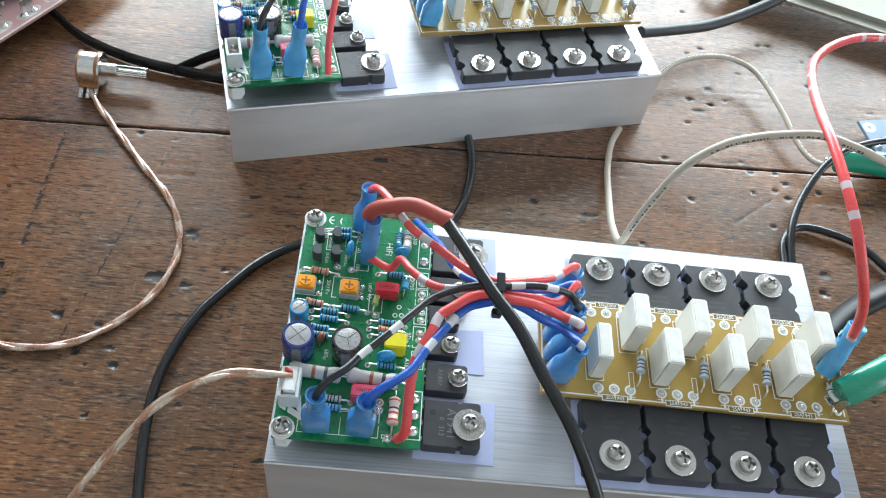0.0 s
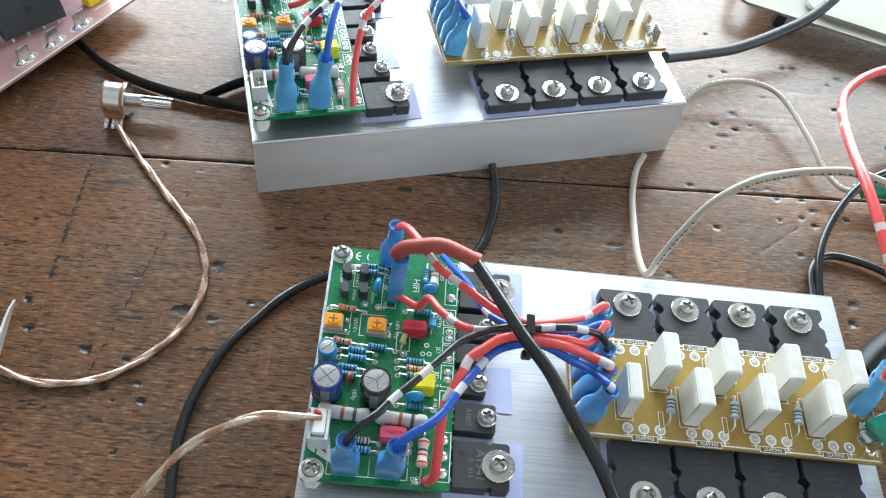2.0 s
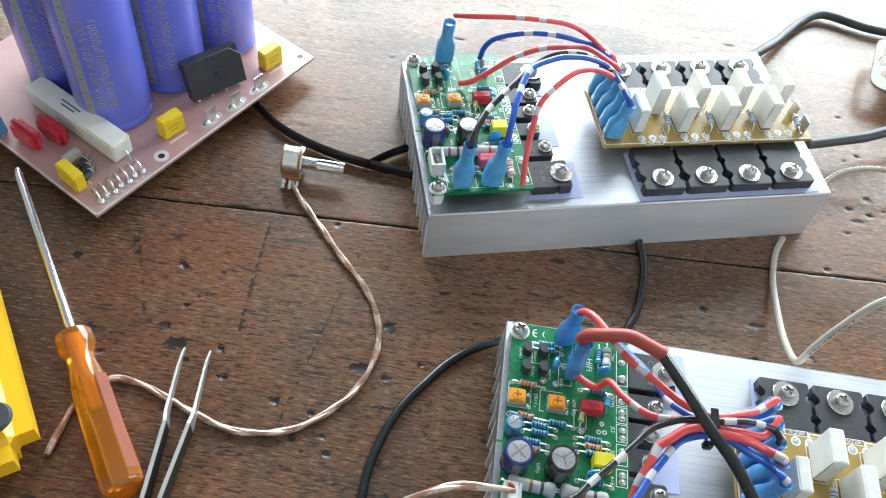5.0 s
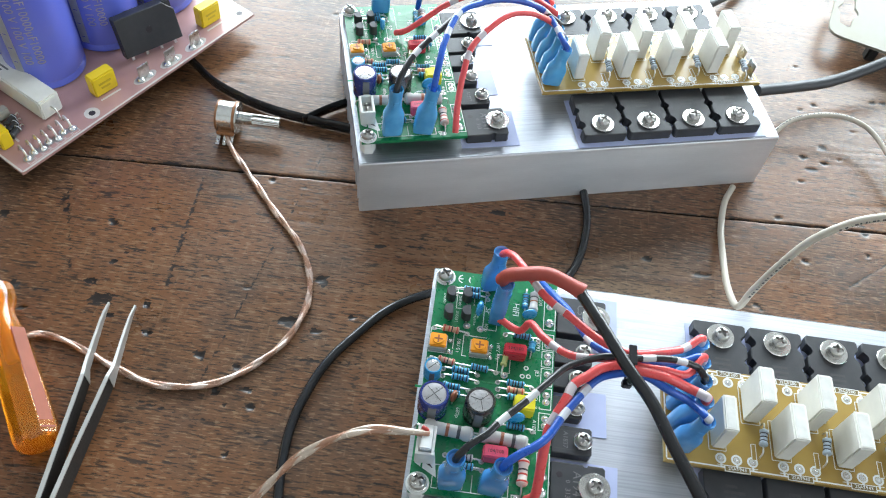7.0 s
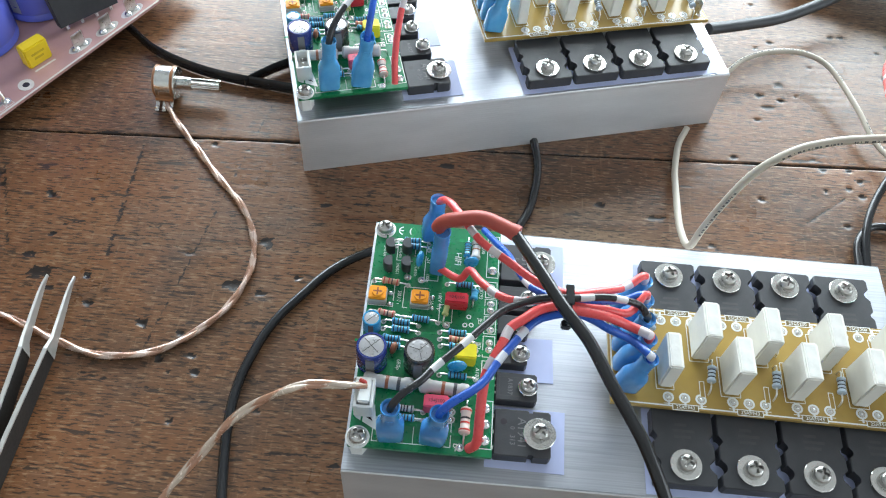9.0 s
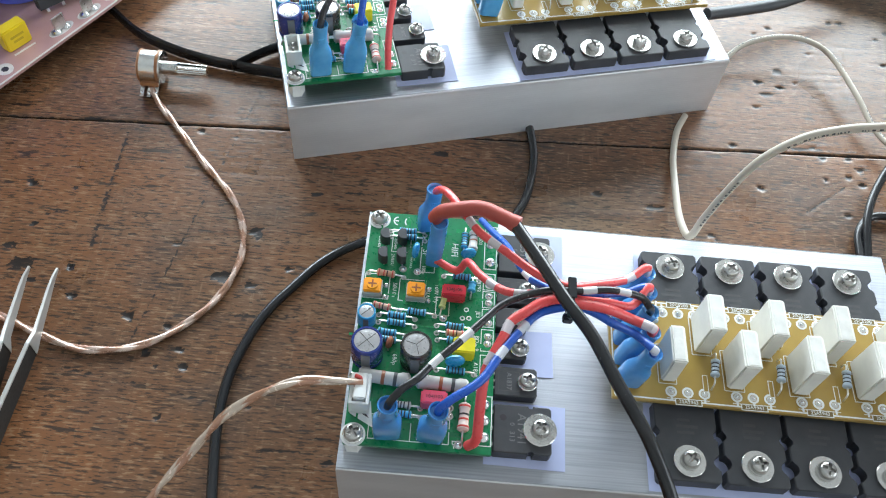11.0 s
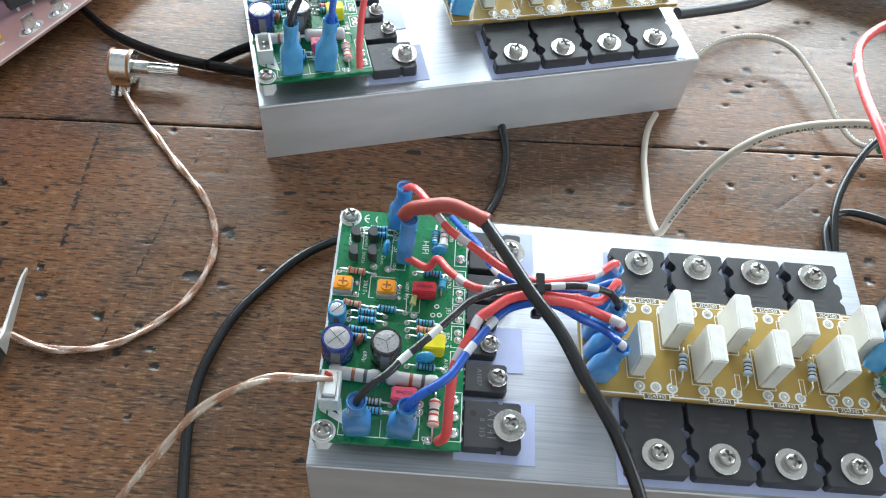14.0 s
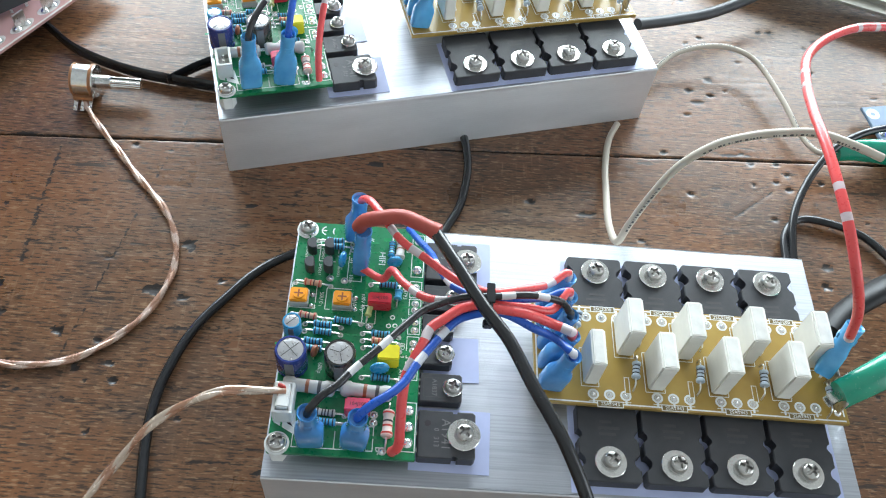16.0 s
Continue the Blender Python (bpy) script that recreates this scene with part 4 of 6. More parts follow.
def driver_board():
    b = thing("driver_board", 0, 0, 0, 0, "green printed driver board packed with small electronic parts", "circuit board", "driver boards")
    part("board", box((GX0 + GX1) / 2, (GY0 + GY1) / 2, GZ - 0.8, GX1 - GX0, GY1 - GY0, 1.6, 0.15), M_GREEN, b)
    for x, y in ((-105.5, 8.2), (-105.5, -73.2), (-67.5, 9.0)):
        st = lathe([(0, TOP), (3.4, TOP), (3.4, GZ - 1.6), (0, GZ - 1.6)], 6)
        bmesh.ops.translate(st, verts=st.verts, vec=(x, y, 0))
        part("standoff", st, M_NYLON, b)
        if x < -100:
            ring_pad(b, x, y, GZ, 1.5, 3.9, M_SILK, "printed_ring", 0.03, 28)
            screw_on(b, x, y, GZ, 3.2, 2.7, 35, False)
    # printed outlines and legends
    def frame_print(x0, y0, x1, y1, w=0.28):
        bm = bmesh.new()
        for cx, cy, sx, sy in (((x0 + x1) / 2, y0, x1 - x0, w), ((x0 + x1) / 2, y1, x1 - x0, w), (x0, (y0 + y1) / 2, w, y1 - y0), (x1, (y0 + y1) / 2, w, y1 - y0)):
            box(cx, cy, GZ + 0.02, sx + w, sy, 0.03, bm=bm) if sy == w else box(cx, cy, GZ + 0.02, sx, sy - w, 0.03, bm=bm)
        part("printed_outline", bm, M_SILK, b)
    for q in ((-67.2, -9, -63.0, 9), (-67.2, -17.5, -63.2, -11), (-67.2, -24.5, -63.2, -18.2), (-67.2, -32, -63.2, -25.2), (-67.2, -41, -63.2, -33), (-67.2, -49, -63.2, -42.5),
              (-67.2, -73.5, -62.9, -57), (-108, -24.5, -99.5, -14.8), (-96, -24.5, -87, -16), (-89.5, -12.5, -84.5, 9.5), (-101, -78 + 4, -88, -66), (-88, -74, -76, -66), (-100, -5, -93.5, 3.5), (-83, -29, -78.5, -22)):
        frame_print(*q)
    for text, size, x, y, rz in (("HIFI", 3.4, -77.9, -2.2, -90), ("SP", 3.4, -88.0, -4.5, -90), ("BIAS", 2.3, -86.2, -21.6, -90), ("100V 47p", 1.9, -83.2, -20.8, -90), ("50U 0n", 1.9, -97.6, -20.6, -90),
                                 ("680p", 2.0, -95.2, -46.7, -90), ("B-", 3.2, -74.0, -73.8, -90), ("A1837", 2.0, -68.7, -48.0, -90), ("BD139", 2.0, -68.6, -38.4, -90), ("4793", 2.0, -68.8, -16.5, -90), ("5200", 2.0, -68.8, 3.0, -90),
                                 ("JE3", 2.0, -68.6, -27.5, -90), ("2N5401", 1.5, -104.6, -1.5, -90), ("2N5401", 1.5, -98.9, -1.8, -90), ("2N5551", 1.5, -99.4, -8.6, -90), ("2N5551", 1.5, -93.0, -9.0, -90), ("100p", 1.8, -88.3, -11.6, -90), ("10", 1.8, -80.5, -10.0, -90), ("60", 1.8, -82.0, 5.5, -90), ("100", 1.7, -84.4, -62.5, 0), ("681p", 1.6, -87.5, -50.0, 0)):
        lettering(text, size, x, y, GZ + 0.01, rz, "printed_legend", M_SILK, b)
    # mark of conformity and the printed triangle
    for cx in (-98.6, -94.6):
        bm = bmesh.new()
        a0 = 110
        for i in range(12):
            a = radians(a0 + i * 13)
            box(cx + 1.7 * math.cos(a), 8.2 + 1.7 * math.sin(a), GZ + 0.02, 0.5, 0.55, 0.03, bm=bm, rz=math.degrees(a))
        if cx < -96:
            box(cx - 0.7, 8.2, GZ + 0.02, 1.4, 0.5, 0.03, bm=bm)
        part("printed_mark", bm, M_SILK, b)
    part("printed_triangle", prism([(-107.4, -66.4), (-101.2, -61.5), (-99.8, -70.5)], GZ, GZ + 0.05), M_SILK, b)
    part("printed_bolt", prism([(-104.2, -65.6), (-101.7, -64.9), (-102.3, -66.1), (-101.2, -67.6), (-103.0, -66.6)], GZ + 0.05, GZ + 0.09), M_DARKBAND, b)
    # copper tracks standing slightly under the mask
    tr = random.Random(5)
    for _ in range(60):
        x, y = tr.uniform(-105, -68), tr.uniform(-72, 8)
        ln = tr.uniform(4, 14)
        if tr.random() < 0.5:
            bm = box(min(x, -63.5 - ln / 2), y, GZ + 0.03, ln, tr.choice((0.6, 0.9, 1.6)), 0.06)
        else:
            bm = box(x, max(-75 + ln / 2, min(y, 10 - ln / 2)), GZ + 0.035, tr.choice((0.6, 0.9, 1.6)), ln, 0.05)
        part("copper_track", bm, M_TRACK, b)
    # resistors
    for x, y, rz, mt, bd in ((-94.9, 4.0, 0, M_BLUE_R, B4), (-94.7, 1.6, 0, M_BLUE_R, B4), (-101.0, -14.2, -6, M_TAN_R, T4), (-101.2, -27.2, -8, M_TAN_R, T4), (-89.3, -28.3, -4, M_BLUE_R, B4),
                             (-95.8, -30.2, -4, M_BLUE_R, B4), (-95.7, -33.0, -4, M_BLUE_R, B4), (-98.4, -36.8, -4, M_BLUE_R, B4), (-98.2, -39.4, -4, M_BLUE_R, B4), (-74.9, -12.9, -3, M_BLUE_R, B4),
                             (-76.2, -32.5, -3, M_BLUE_R, B4), (-76.0, -35.2, -3, M_TAN_R, T4), (-75.6, -37.8, -3, M_BLUE_R, B4), (-75.2, -48.6, -3, M_BLUE_R, B4), (-91.6, -61.8, -3, M_GREY_R, B4), (-91.2, -64.8, -3, M_BLUE_R, B4)):
        axial("resistor", b, x, y - 0.9, GZ + 1.4, 6.2, 1.15, rz, mt, bd, 3.2)
        for s in (-1, 1):
            ring_pad(b, x + s * 6.1, y - 0.9 - s * 0.3, GZ, 0.4, 0.95, M_PAD)
    axial("resistor", b, -74.6, 1.2, GZ + 1.5, 6.2, 1.15, 88, M_BLUE_R, B4, 3.0)
    axial("resistor", b, -71.5, 1.2, GZ + 1.7, 8.0, 1.6, 88, M_GREY_R, G3, 3.0)
    axial("resistor", b, -71.7, -65.4, GZ + 1.8, 9.0, 1.7, 88, M_TAN_R_PALE, T4, 3.2)
    axial("power_resistor", b, -97.6, -54.8, GZ + 2.9, 16.5, 2.35, -4, M_GREY_R, G3, 3.0)
    axial("power_resistor", b, -79.2, -55.2, GZ + 2.9, 16.5, 2.35, -4, M_GREY_R, G3, 3.0)
    # small signal transistors
    for x, y, rz in ((-102.2, -1.6, 100), (-96.2, -1.2, 100), (-102.2, -9.4, 95), (-95.8, -9.0, 95)):
        out = [(2.2 * math.cos(radians(a)), 2.2 * math.sin(radians(a))) for a in range(-30, 211, 20)]
        bm = prism(out, GZ + 1.6, GZ + 6.4, 0.15, m=Matrix.Translation((x, y, 0)) @ pose(0, 0, 0, 0, 0, rz))
        t = part("signal_transistor", bm, M_EPOXY, b)
        for i in (-1, 0, 1):
            part("lead", box(x, y + i * 1.3, GZ + 0.8, 0.45, 0.45, 1.8), M_TIN, t)
    # trimmers
    for x, y in ((-105.0, -21.4), (-90.2, -21.6)):
        tb = part("trimmer", box(x, y, GZ + 1.4, 6.6, 6.0, 2.8, 0.3), M_TRIMBODY, b)
        part("trimmer_top", box(x, y, GZ + 3.3, 6.0, 5.4, 1.4, 0.4), M_ORANGE, tb)
        rot = lathe([(0, GZ + 4.5), (1.9, GZ + 4.5), (2.0, GZ + 3.9)], 20)
        bmesh.ops.translate(rot, verts=rot.verts, vec=(x, y, 0))
        part("rotor", rot, M_ORANGE, tb)
        # cross slot as a thin brown cross, the recess's shade in its colour
        bm = box(x, y, GZ + 4.52, 3.0, 0.55, 0.12)
        box(x, y, GZ + 4.53, 0.55, 3.0, 0.12, bm=bm)
        part("slot", bm, M_BROWN, tb)
        for i in (-1, 1):
            blob(b, x + 4.4, y + i * 2.2, GZ, 1.0, 1.0)
    # capacitors
    radial_can(b, -105.6, -33.6, GZ + 0.1, 3.1, 7.0, M_SKYCAP, 2, "small light blue can")
    radial_can(b, -104.0, -46.6, GZ + 0.1, 5.1, 12.0, M_CAP_BLUE, 4, "dark blue can with scored top")
    radial_can(b, -88.4, -46.4, GZ + 0.1, 5.1, 11.5, M_CAP_BLACK, 3, "black can with scored top")
    part("film_capacitor", box(-77.4, -21.8, GZ + 3.0, 8.0, 4.4, 5.4, 0.5), M_REDBOX, b, "red film capacitor")
    lettering("104J100", 1.7, -77.4, -21.8, GZ + 5.72, 0, "film_print", M_DARKBAND, b)
    part("film_capacitor", box(-81.5, -61.0, GZ + 3.0, 8.2, 4.6, 5.4, 0.5), M_PINKBOX, b, "pinkish red film capacitor")
    lettering("104J100", 1.7, -81.5, -61.0, GZ + 5.72, 0, "film_print", M_DARKBAND, b)
    part("film_capacitor", box(-73.0, -42.6, GZ + 3.6, 7.0, 5.6, 6.6, 0.5), M_LEMON, b, "yellow film capacitor")
    ceramic_disc(b, -75.6, -47.4, GZ + 4.0, 3.3, 1.3, 8, M_DISC)
    ceramic_disc(b, -91.5, -6.4, GZ + 4.2, 3.0, 1.2, 80, M_DISC)
    ceramic_disc(b, -73.2, -6.4, GZ + 5.0, 2.8, 1.2, 10, M_DISC)
    ceramic_disc(b, -97.2, -42.6, GZ + 3.8, 2.2, 1.0, 75, M_BROWN)
    axial("bead_resistor", b, -71.2, -17.8, GZ + 1.6, 3.6, 1.3, 85, M_BLUE_R, [], 2.4)
    axial("glass_diode", b, -80.6, -25.0, GZ + 2.4, 5.2, 1.1, 80, M_GLASS_D, [], 2.6)
    # solder joints and pads
    for x, y in ((-65.1, -6.0), (-65.3, -59.6), (-65.2, -65.1), (-65.2, -70.6)):
        blob(b, x, y, GZ, 1.8, 1.5)
    for x, y in ((-65.2, -13.2), (-65.2, -15.6), (-65.1, -20.0), (-65.1, -22.6), (-64.9, -27.4), (-64.9, -30.4), (-65.0, -35.5), (-65.0, -38.2), (-65.0, -44.6), (-65.0, -47.2), (-90.3, -12.6), (-95.4, -12.0), (-80.3, -30.0), (-76.3, -62.0), (-76.3, -64.6), (-86.0, -38.0), (-65.2, 1.0), (-65.2, 6.0), (-72.9, -75.0 + 1.2)):
        blob(b, x, y, GZ, 0.95, 0.8)
        ring_pad(b, x, y, GZ, 0.9, 1.35, M_PAD)
    for x, y in ((-73.8, -29.4), (-71.6, -29.2), (-72.6, -26.0)):
        ring_pad(b, x, y, GZ, 0.5, 0.9, M_SILK, "via")
    # input socket of white nylon
    soc = part("input_socket", box(-104.6, -61.0, GZ + 0.9, 6.2, 10.6, 1.8, 0.25), M_NYLON, b, "white nylon socket")
    for cx, cy, sx, sy in ((-107.2, -61.0, 1.0, 10.4), (-102.0, -61.0, 1.0, 10.4), (-104.6, -56.2, 4.2, 1.0), (-104.6, -65.8, 4.2, 1.0)):
        part("socket_wall", box(cx, cy, GZ + 4.4, sx, sy, 6.0, 0.2), M_NYLON, soc)
    for i in (-1, 1):
        part("pin", box(-104.6, -61.0 + i * 1.3, GZ + 3.8, 0.6, 0.6, 5.0), M_TIN, soc)
    return b


M_TRACK = mat("masked_copper", (0.02, 0.25, 0.09), 0.26, 0, (0.012, 0.19, 0.07), 300, amount=0.6, coat=0.4)
M_TAN_R_PALE = mat("pale_resistor_lacquer", (0.62, 0.52, 0.46), 0.4, 0, amount=0.4)
M_TRIMBODY = mat("white_trimmer_body", (0.46, 0.45, 0.42), 0.5)
M_PINKBOX = mat("pink_film_capacitor", (0.66, 0.08, 0.14), 0.3, 0, amount=0.4)
M_LEMON = mat("lemon_film_capacitor", (0.80, 0.70, 0.03), 0.35, 0, amount=0.4)
both(driver_board())

# ---------- output resistor board ----------
YZ = 40.7


def resistor_board():
    b = thing("resistor_board", 0, 0, 0, 0, "yellow laminate board with a row of white cement resistors", "circuit board", "resistor boards")
    out = [(-24.2, -53.8), (81.2, -55.2), (80.4, -16.6), (-24.4, -16.4)]
    part("board", prism(out, YZ - 1.6, YZ, 0.1), M_YPCB, b)
    bm = bmesh.new()
    for (ax, ay), (bx, by) in (((-23.4, -53.0), (80.2, -54.3)), ((79.6, -17.4), (-23.6, -17.2))):
        d = math.degrees(math.atan2(by - ay, bx - ax))
        box((ax + bx) / 2, (ay + by) / 2, YZ + 0.02, math.hypot(bx - ax, by - ay), 0.5, 0.03, bm=bm, rz=d)
    for x in (-23.4, 79.8):
        box(x, -35.3, YZ + 0.02, 0.5, 34.8, 0.03, bm=bm)
    part("printed_border", bm, M_SILK, b)
    for i in range(4):
        x0 = 21.5 * i
        for y, s, code in ((-50.2, -1, "2SA1943"), (-21.0, 1, "2SC5200")):
            for k in range(3):
                x = x0 + (k - 1) * 5.45 + (0.6 if s < 0 else 0)
                ring_pad(b, x, y, YZ, 1.2, 1.9, M_SILK, "printed_ring", 0.05)
                ring_pad(b, x, y, YZ, 0.3, 1.05, M_PAD)
                blob(b, x, y, YZ, 0.6, 0.7)
                part("printed_tail", box(x, y + s * 2.4, YZ + 0.03, 0.7, 1.6, 0.04), M_SILK, b)
            part("label_field", box(x0 + 0.6, y + s * 3.35, YZ + 0.03, 8.2, 1.7, 0.04), M_YFIELD, b)
            part("field_rim", prism([(x0 - 3.8, y + s * 3.35 - 1.15), (x0 + 5.0, y + s * 3.35 - 1.15), (x0 + 5.0, y + s * 3.35 + 1.15), (x0 - 3.8, y + s * 3.35 + 1.15)], YZ, YZ + 0.02), M_SILK, b)
            lettering(code, 1.75, x0 + 0.6, y + s * 3.35, YZ + 0.07, 0, "type_legend", M_SILK, b)
            part("printed_line", box(x0 + 0.6, y + s * 2.35, YZ + 0.03, 14, 0.25, 0.03), M_SILK, b)
    # cement resistors
    def cement(x, y, h=16.4, w=5.6, ln=13.6, lean=0, tint=None):
        c = part("cement_resistor", box(0, 0, h / 2, w, ln, h, 0.55), M_CEMENT, b)
        c.matrix_local = pose(x * MM, y * MM, (YZ + 0.3) * MM, 0, lean, 0)
        part("cast_filling", box(0, 0, h - 0.15, w - 1.6, ln - 1.6, 0.5, 0.2), M_FILL, c)
        bm = bmesh.new()
        for cx, cy, sx, sy in ((0, -ln / 2 - 0.5, w + 1, 0.25), (0, ln / 2 + 0.5, w + 1, 0.25), (-w / 2 - 0.5, 0, 0.25, ln + 0.8), (w / 2 + 0.5, 0, 0.25, ln + 0.8)):
            box(x + cx, y + cy, YZ + 0.03, sx, sy, 0.03, bm=bm)
        part("printed_outline", bm, M_SILK, b)
    for i in range(4):
        cement((6.8, 27.2, 49.0, 70.9)[i], -28.8, lean=(1.5, 0.5, -1.0, -2.0)[i])
        if i:
            cement(-5.3 + 21.6 * i, -41.0, lean=(0, 1.5, 0.5, 1.0)[i])
    cement(-5.7, -40.4, 14.6, 4.9, 13.2)
    # small resistors leaning between them
    for i in range(3):
        x = 9.4 + 21.8 * i
        axial("small_resistor", b, x, -42.2, YZ + 3.4, 6.0, 1.35, 82, M_PALE_R, B3, 3.4)
        part("printed_slot", box(x - 2.6, -46.4, YZ + 0.03, 1.8, 6.0, 0.03), M_SILK, b)
        part("slot_field", box(x - 2.6, -46.4, YZ + 0.06, 1.3, 5.5, 0.03), M_YPCB, b)
    for i in range(3):
        axial("small_resistor", b, 12.6 + 21.4 * i, -25.6, YZ + 3.0, 6.0, 1.3, 86, M_PALE_R, B3, 3.2)
    axial("small_resistor", b, -9.2, -24.0, YZ + 3.4, 6.0, 1.3, 80, M_PALE_R, B3, 3.2)
    axial("small_resistor", b, 74.6, -47.0, YZ + 4.0, 6.0, 1.4, 82, M_PALE_R, B3, 3.6)
    lettering("Elect TR", 2.6, -1.4, -36.5, YZ + 0.02, -90, "printed_legend", M_SILK, b)
    for text, y in (("SPK", -33.0), ("GND", -38.5), ("B-", -46.0)):
        lettering(text, 2.2, -21.4, y, YZ + 0.02, -90, "printed_legend", M_SILK, b)
        bm = bmesh.new()
        for s in (-1, 1):
            box(-19.6, y + s * 2.3, YZ + 0.03, 1.8, 0.25, 0.03, bm=bm)
        part("printed_bracket", bm, M_SILK, b)
    # supply tabs at the far end
    for x, y in ((77.0, -38.5), (77.4, -49.0)):
        part("tab", box(x, y, YZ + 4.0, 0.8, 6.2, 8.0, 0.3), M_TIN, b)
        for k in (-2.4, 2.4):
            blob(b, x + 0.4, y + k, YZ, 1.3, 1.1)
    # solder legs to the transistors below
    for i in range(4):
        for k in range(3):
            for y in (-20.8, -50.4):
                part("leg", box(21.5 * i + (k - 1) * 5.45, y, YZ - 2.0, 1.0, 0.7, 3.6), M_TIN, b)
    return b


M_YFIELD = mat("dark_printed_field", (0.17, 0.12, 0.04), 0.4, 0, amount=0.4)
M_FILL = mat("cement_filling", (0.70, 0.70, 0.66), 0.75, 0, amount=0.5, bump=0.3)
M_PALE_R = mat("pale_blue_resistor_lacquer", (0.42, 0.50, 0.58), 0.35, 0, amount=0.4)
both(resistor_board())


def terminal_bank(where, sleeve, label):
    """A row of insulated spade terminals at the end of a resistor board."""
    for i in range(5):
        y = -18.6 - i * 7.3
        t = thing("spade_terminal", 0, 0, 0, 0, label, "wire terminal", "terminal row")
        spade_sleeve("sleeve", t, -19.5, y, YZ + 0.6, 19.0, 8.6, 5.8, sleeve, 0, -4, 13)
        t.matrix_basis = where


terminal_bank(Matrix(), M_BLUE_T, "translucent blue spade terminal pushed onto a board tab")
terminal_bank(REAR, M_SKY_T, "translucent blue spade terminal pushed onto a board tab")


def standing_terminal(where, x, y, h, rz, tilt, tx, sleeve, label="translucent blue spade terminal standing on driver board"):
    t = thing("spade_terminal", 0, 0, 0, 0, label, "wire terminal", "board terminals")
    spade_sleeve("sleeve", t, x, y, GZ + 1.0, h, 8.7, 5.7, sleeve, rz, tilt, tx)
    t.matrix_basis = where
    return t


for w_ in (Matrix(), REAR):
    standing_terminal(w_, -95.2, -72.0, 25 if w_ == REAR else 23.5, 4, 0 if w_ == REAR else 2, 3 if w_ == REAR else 0, M_SKY_T if w_ == REAR else M_BLUE_T)
    standing_terminal(w_, -82.0, -72.0, 25 if w_ == REAR else 22.5, -4, 0 if w_ == REAR else 2, 8 if w_ == REAR else 4, M_SKY_T if w_ == REAR else M_BLUE_T)
standing_terminal(REAR, -91.0, 7.6, 23.0, 0, 0, 2, M_SKY_T)
standing_terminal(Matrix(), -87.8, 6.4, 20.0, 20, -4, 5, M_BLUE_T)
standing_terminal(Matrix(), -85.0, -6.6, 22.0, 85, 2, 0, M_BLUE_T)
# ---------- wires of the two amplifiers ----------
def wire(name, pts, r, material, label, category="wire", group="", where=None, step=1.5, flat=1.0, up=None):
    """A cable laid along control points, its far ends hidden under things or out of reach."""
    ob = part(name, tube(pts, r, 12, step, flat, up=up), material, None)
    tagged(ob, label, category, group)
    if where is not None:
        ob.matrix_basis = where
    return ob


WR = 1.35
wire("red_wire", [(-87, 7.4, 53), (-86, 7.8, 60), (-83, 4, 65), (-79, -3, 68), (-72, -15, 71), (-63, -22, 71), (-54, -28, 70), (-47, -31, 70), (-42, -32, 70), (-32, -28, 67), (-23, -23, 63), (-16.8, -17.9, 63), (-15.3, -17.3, 59.8), (-16.6, -17.8, 53)], WR, M_RED_W, "red wire with white printed bands, to resistor board", "wire", "front wires")
wire("red_wire", [(-84, -10, 44), (-77, -16, 48), (-74, -16, 54), (-70, -23, 58), (-64, -30, 62), (-58, -33, 65), (-48, -33, 67), (-41, -35, 68), (-31, -34, 66), (-22, -32, 62), (-16.8, -25.2, 63), (-15.3, -24.6, 59.8), (-16.6, -25.1, 53)], WR, M_RED_W, "red wire with white printed bands, to resistor board", "wire", "front wires")
wire("red_wire", [(-70, -74, 40), (-68, -74, 46), (-68, -69, 54), (-68, -64, 60), (-67, -58, 64), (-63, -50, 67), (-61, -45, 68), (-57, -42, 69), (-52, -38, 69), (-46, -36, 69), (-41, -37, 69), (-31, -37, 67), (-22, -37, 62), (-16.8, -39.8, 63), (-15.3, -39.2, 59.8), (-16.6, -39.7, 53)], 1.6, M_RED_W, "red wire soldered to the edge of driver board", "wire", "front wires")
wire("black_wire", [(-95.2, -72.6, 57), (-95.0, -72.7, 63.5), (-93.5, -71.5, 66.5)] + [(-96, -70, 58), (-91, -69, 68), (-87, -66, 69), (-83, -61, 69), (-76, -54, 70), (-69, -46, 70), (-64, -40, 69), (-57, -36, 69), (-50, -34, 70), (-42, -34, 71), (-32, -32, 70), (-26, -31, 68), (-19, -30, 64), (-16.8, -32.5, 63), (-15.3, -31.9, 59.8), (-16.6, -32.4, 53)][1:], 1.2, M_BLACK_W, "black wire with white printed bands, to resistor board", "wire", "front wires")
wire("blue_wire", [(-80.8, -72.6, 56), (-80.4, -72.7, 62.5), (-79, -71.6, 64.5)] + [(-80, -69, 57), (-76, -69.5, 66), (-72, -67, 67), (-68, -63, 67), (-64, -56, 67), (-60, -50, 67), (-54, -42, 67), (-49, -39, 67), (-41, -37, 67), (-35, -38, 66), (-29, -40, 64), (-21, -41, 60), (-16.8, -47.1, 63), (-15.3, -46.5, 59.8), (-16.6, -47.0, 53)][1:], WR, M_BLUE_W, "blue wire with white printed bands, to resistor board", "wire", "front wires")
wire("blue_wire", [(-69, 10, 42), (-65, 0, 49), (-61, -9, 55), (-59, -17, 60), (-55, -26, 64), (-51, -30, 66), (-45, -33, 67), (-34, -32, 67), (-24, -28, 63), (-18.0, -25.2, 63), (-16.5, -24.6, 59.8), (-17.2, -25.1, 53)], 1.2, M_BLUE_W, "blue wire with white printed bands, under the red ones", "wire", "front wires")
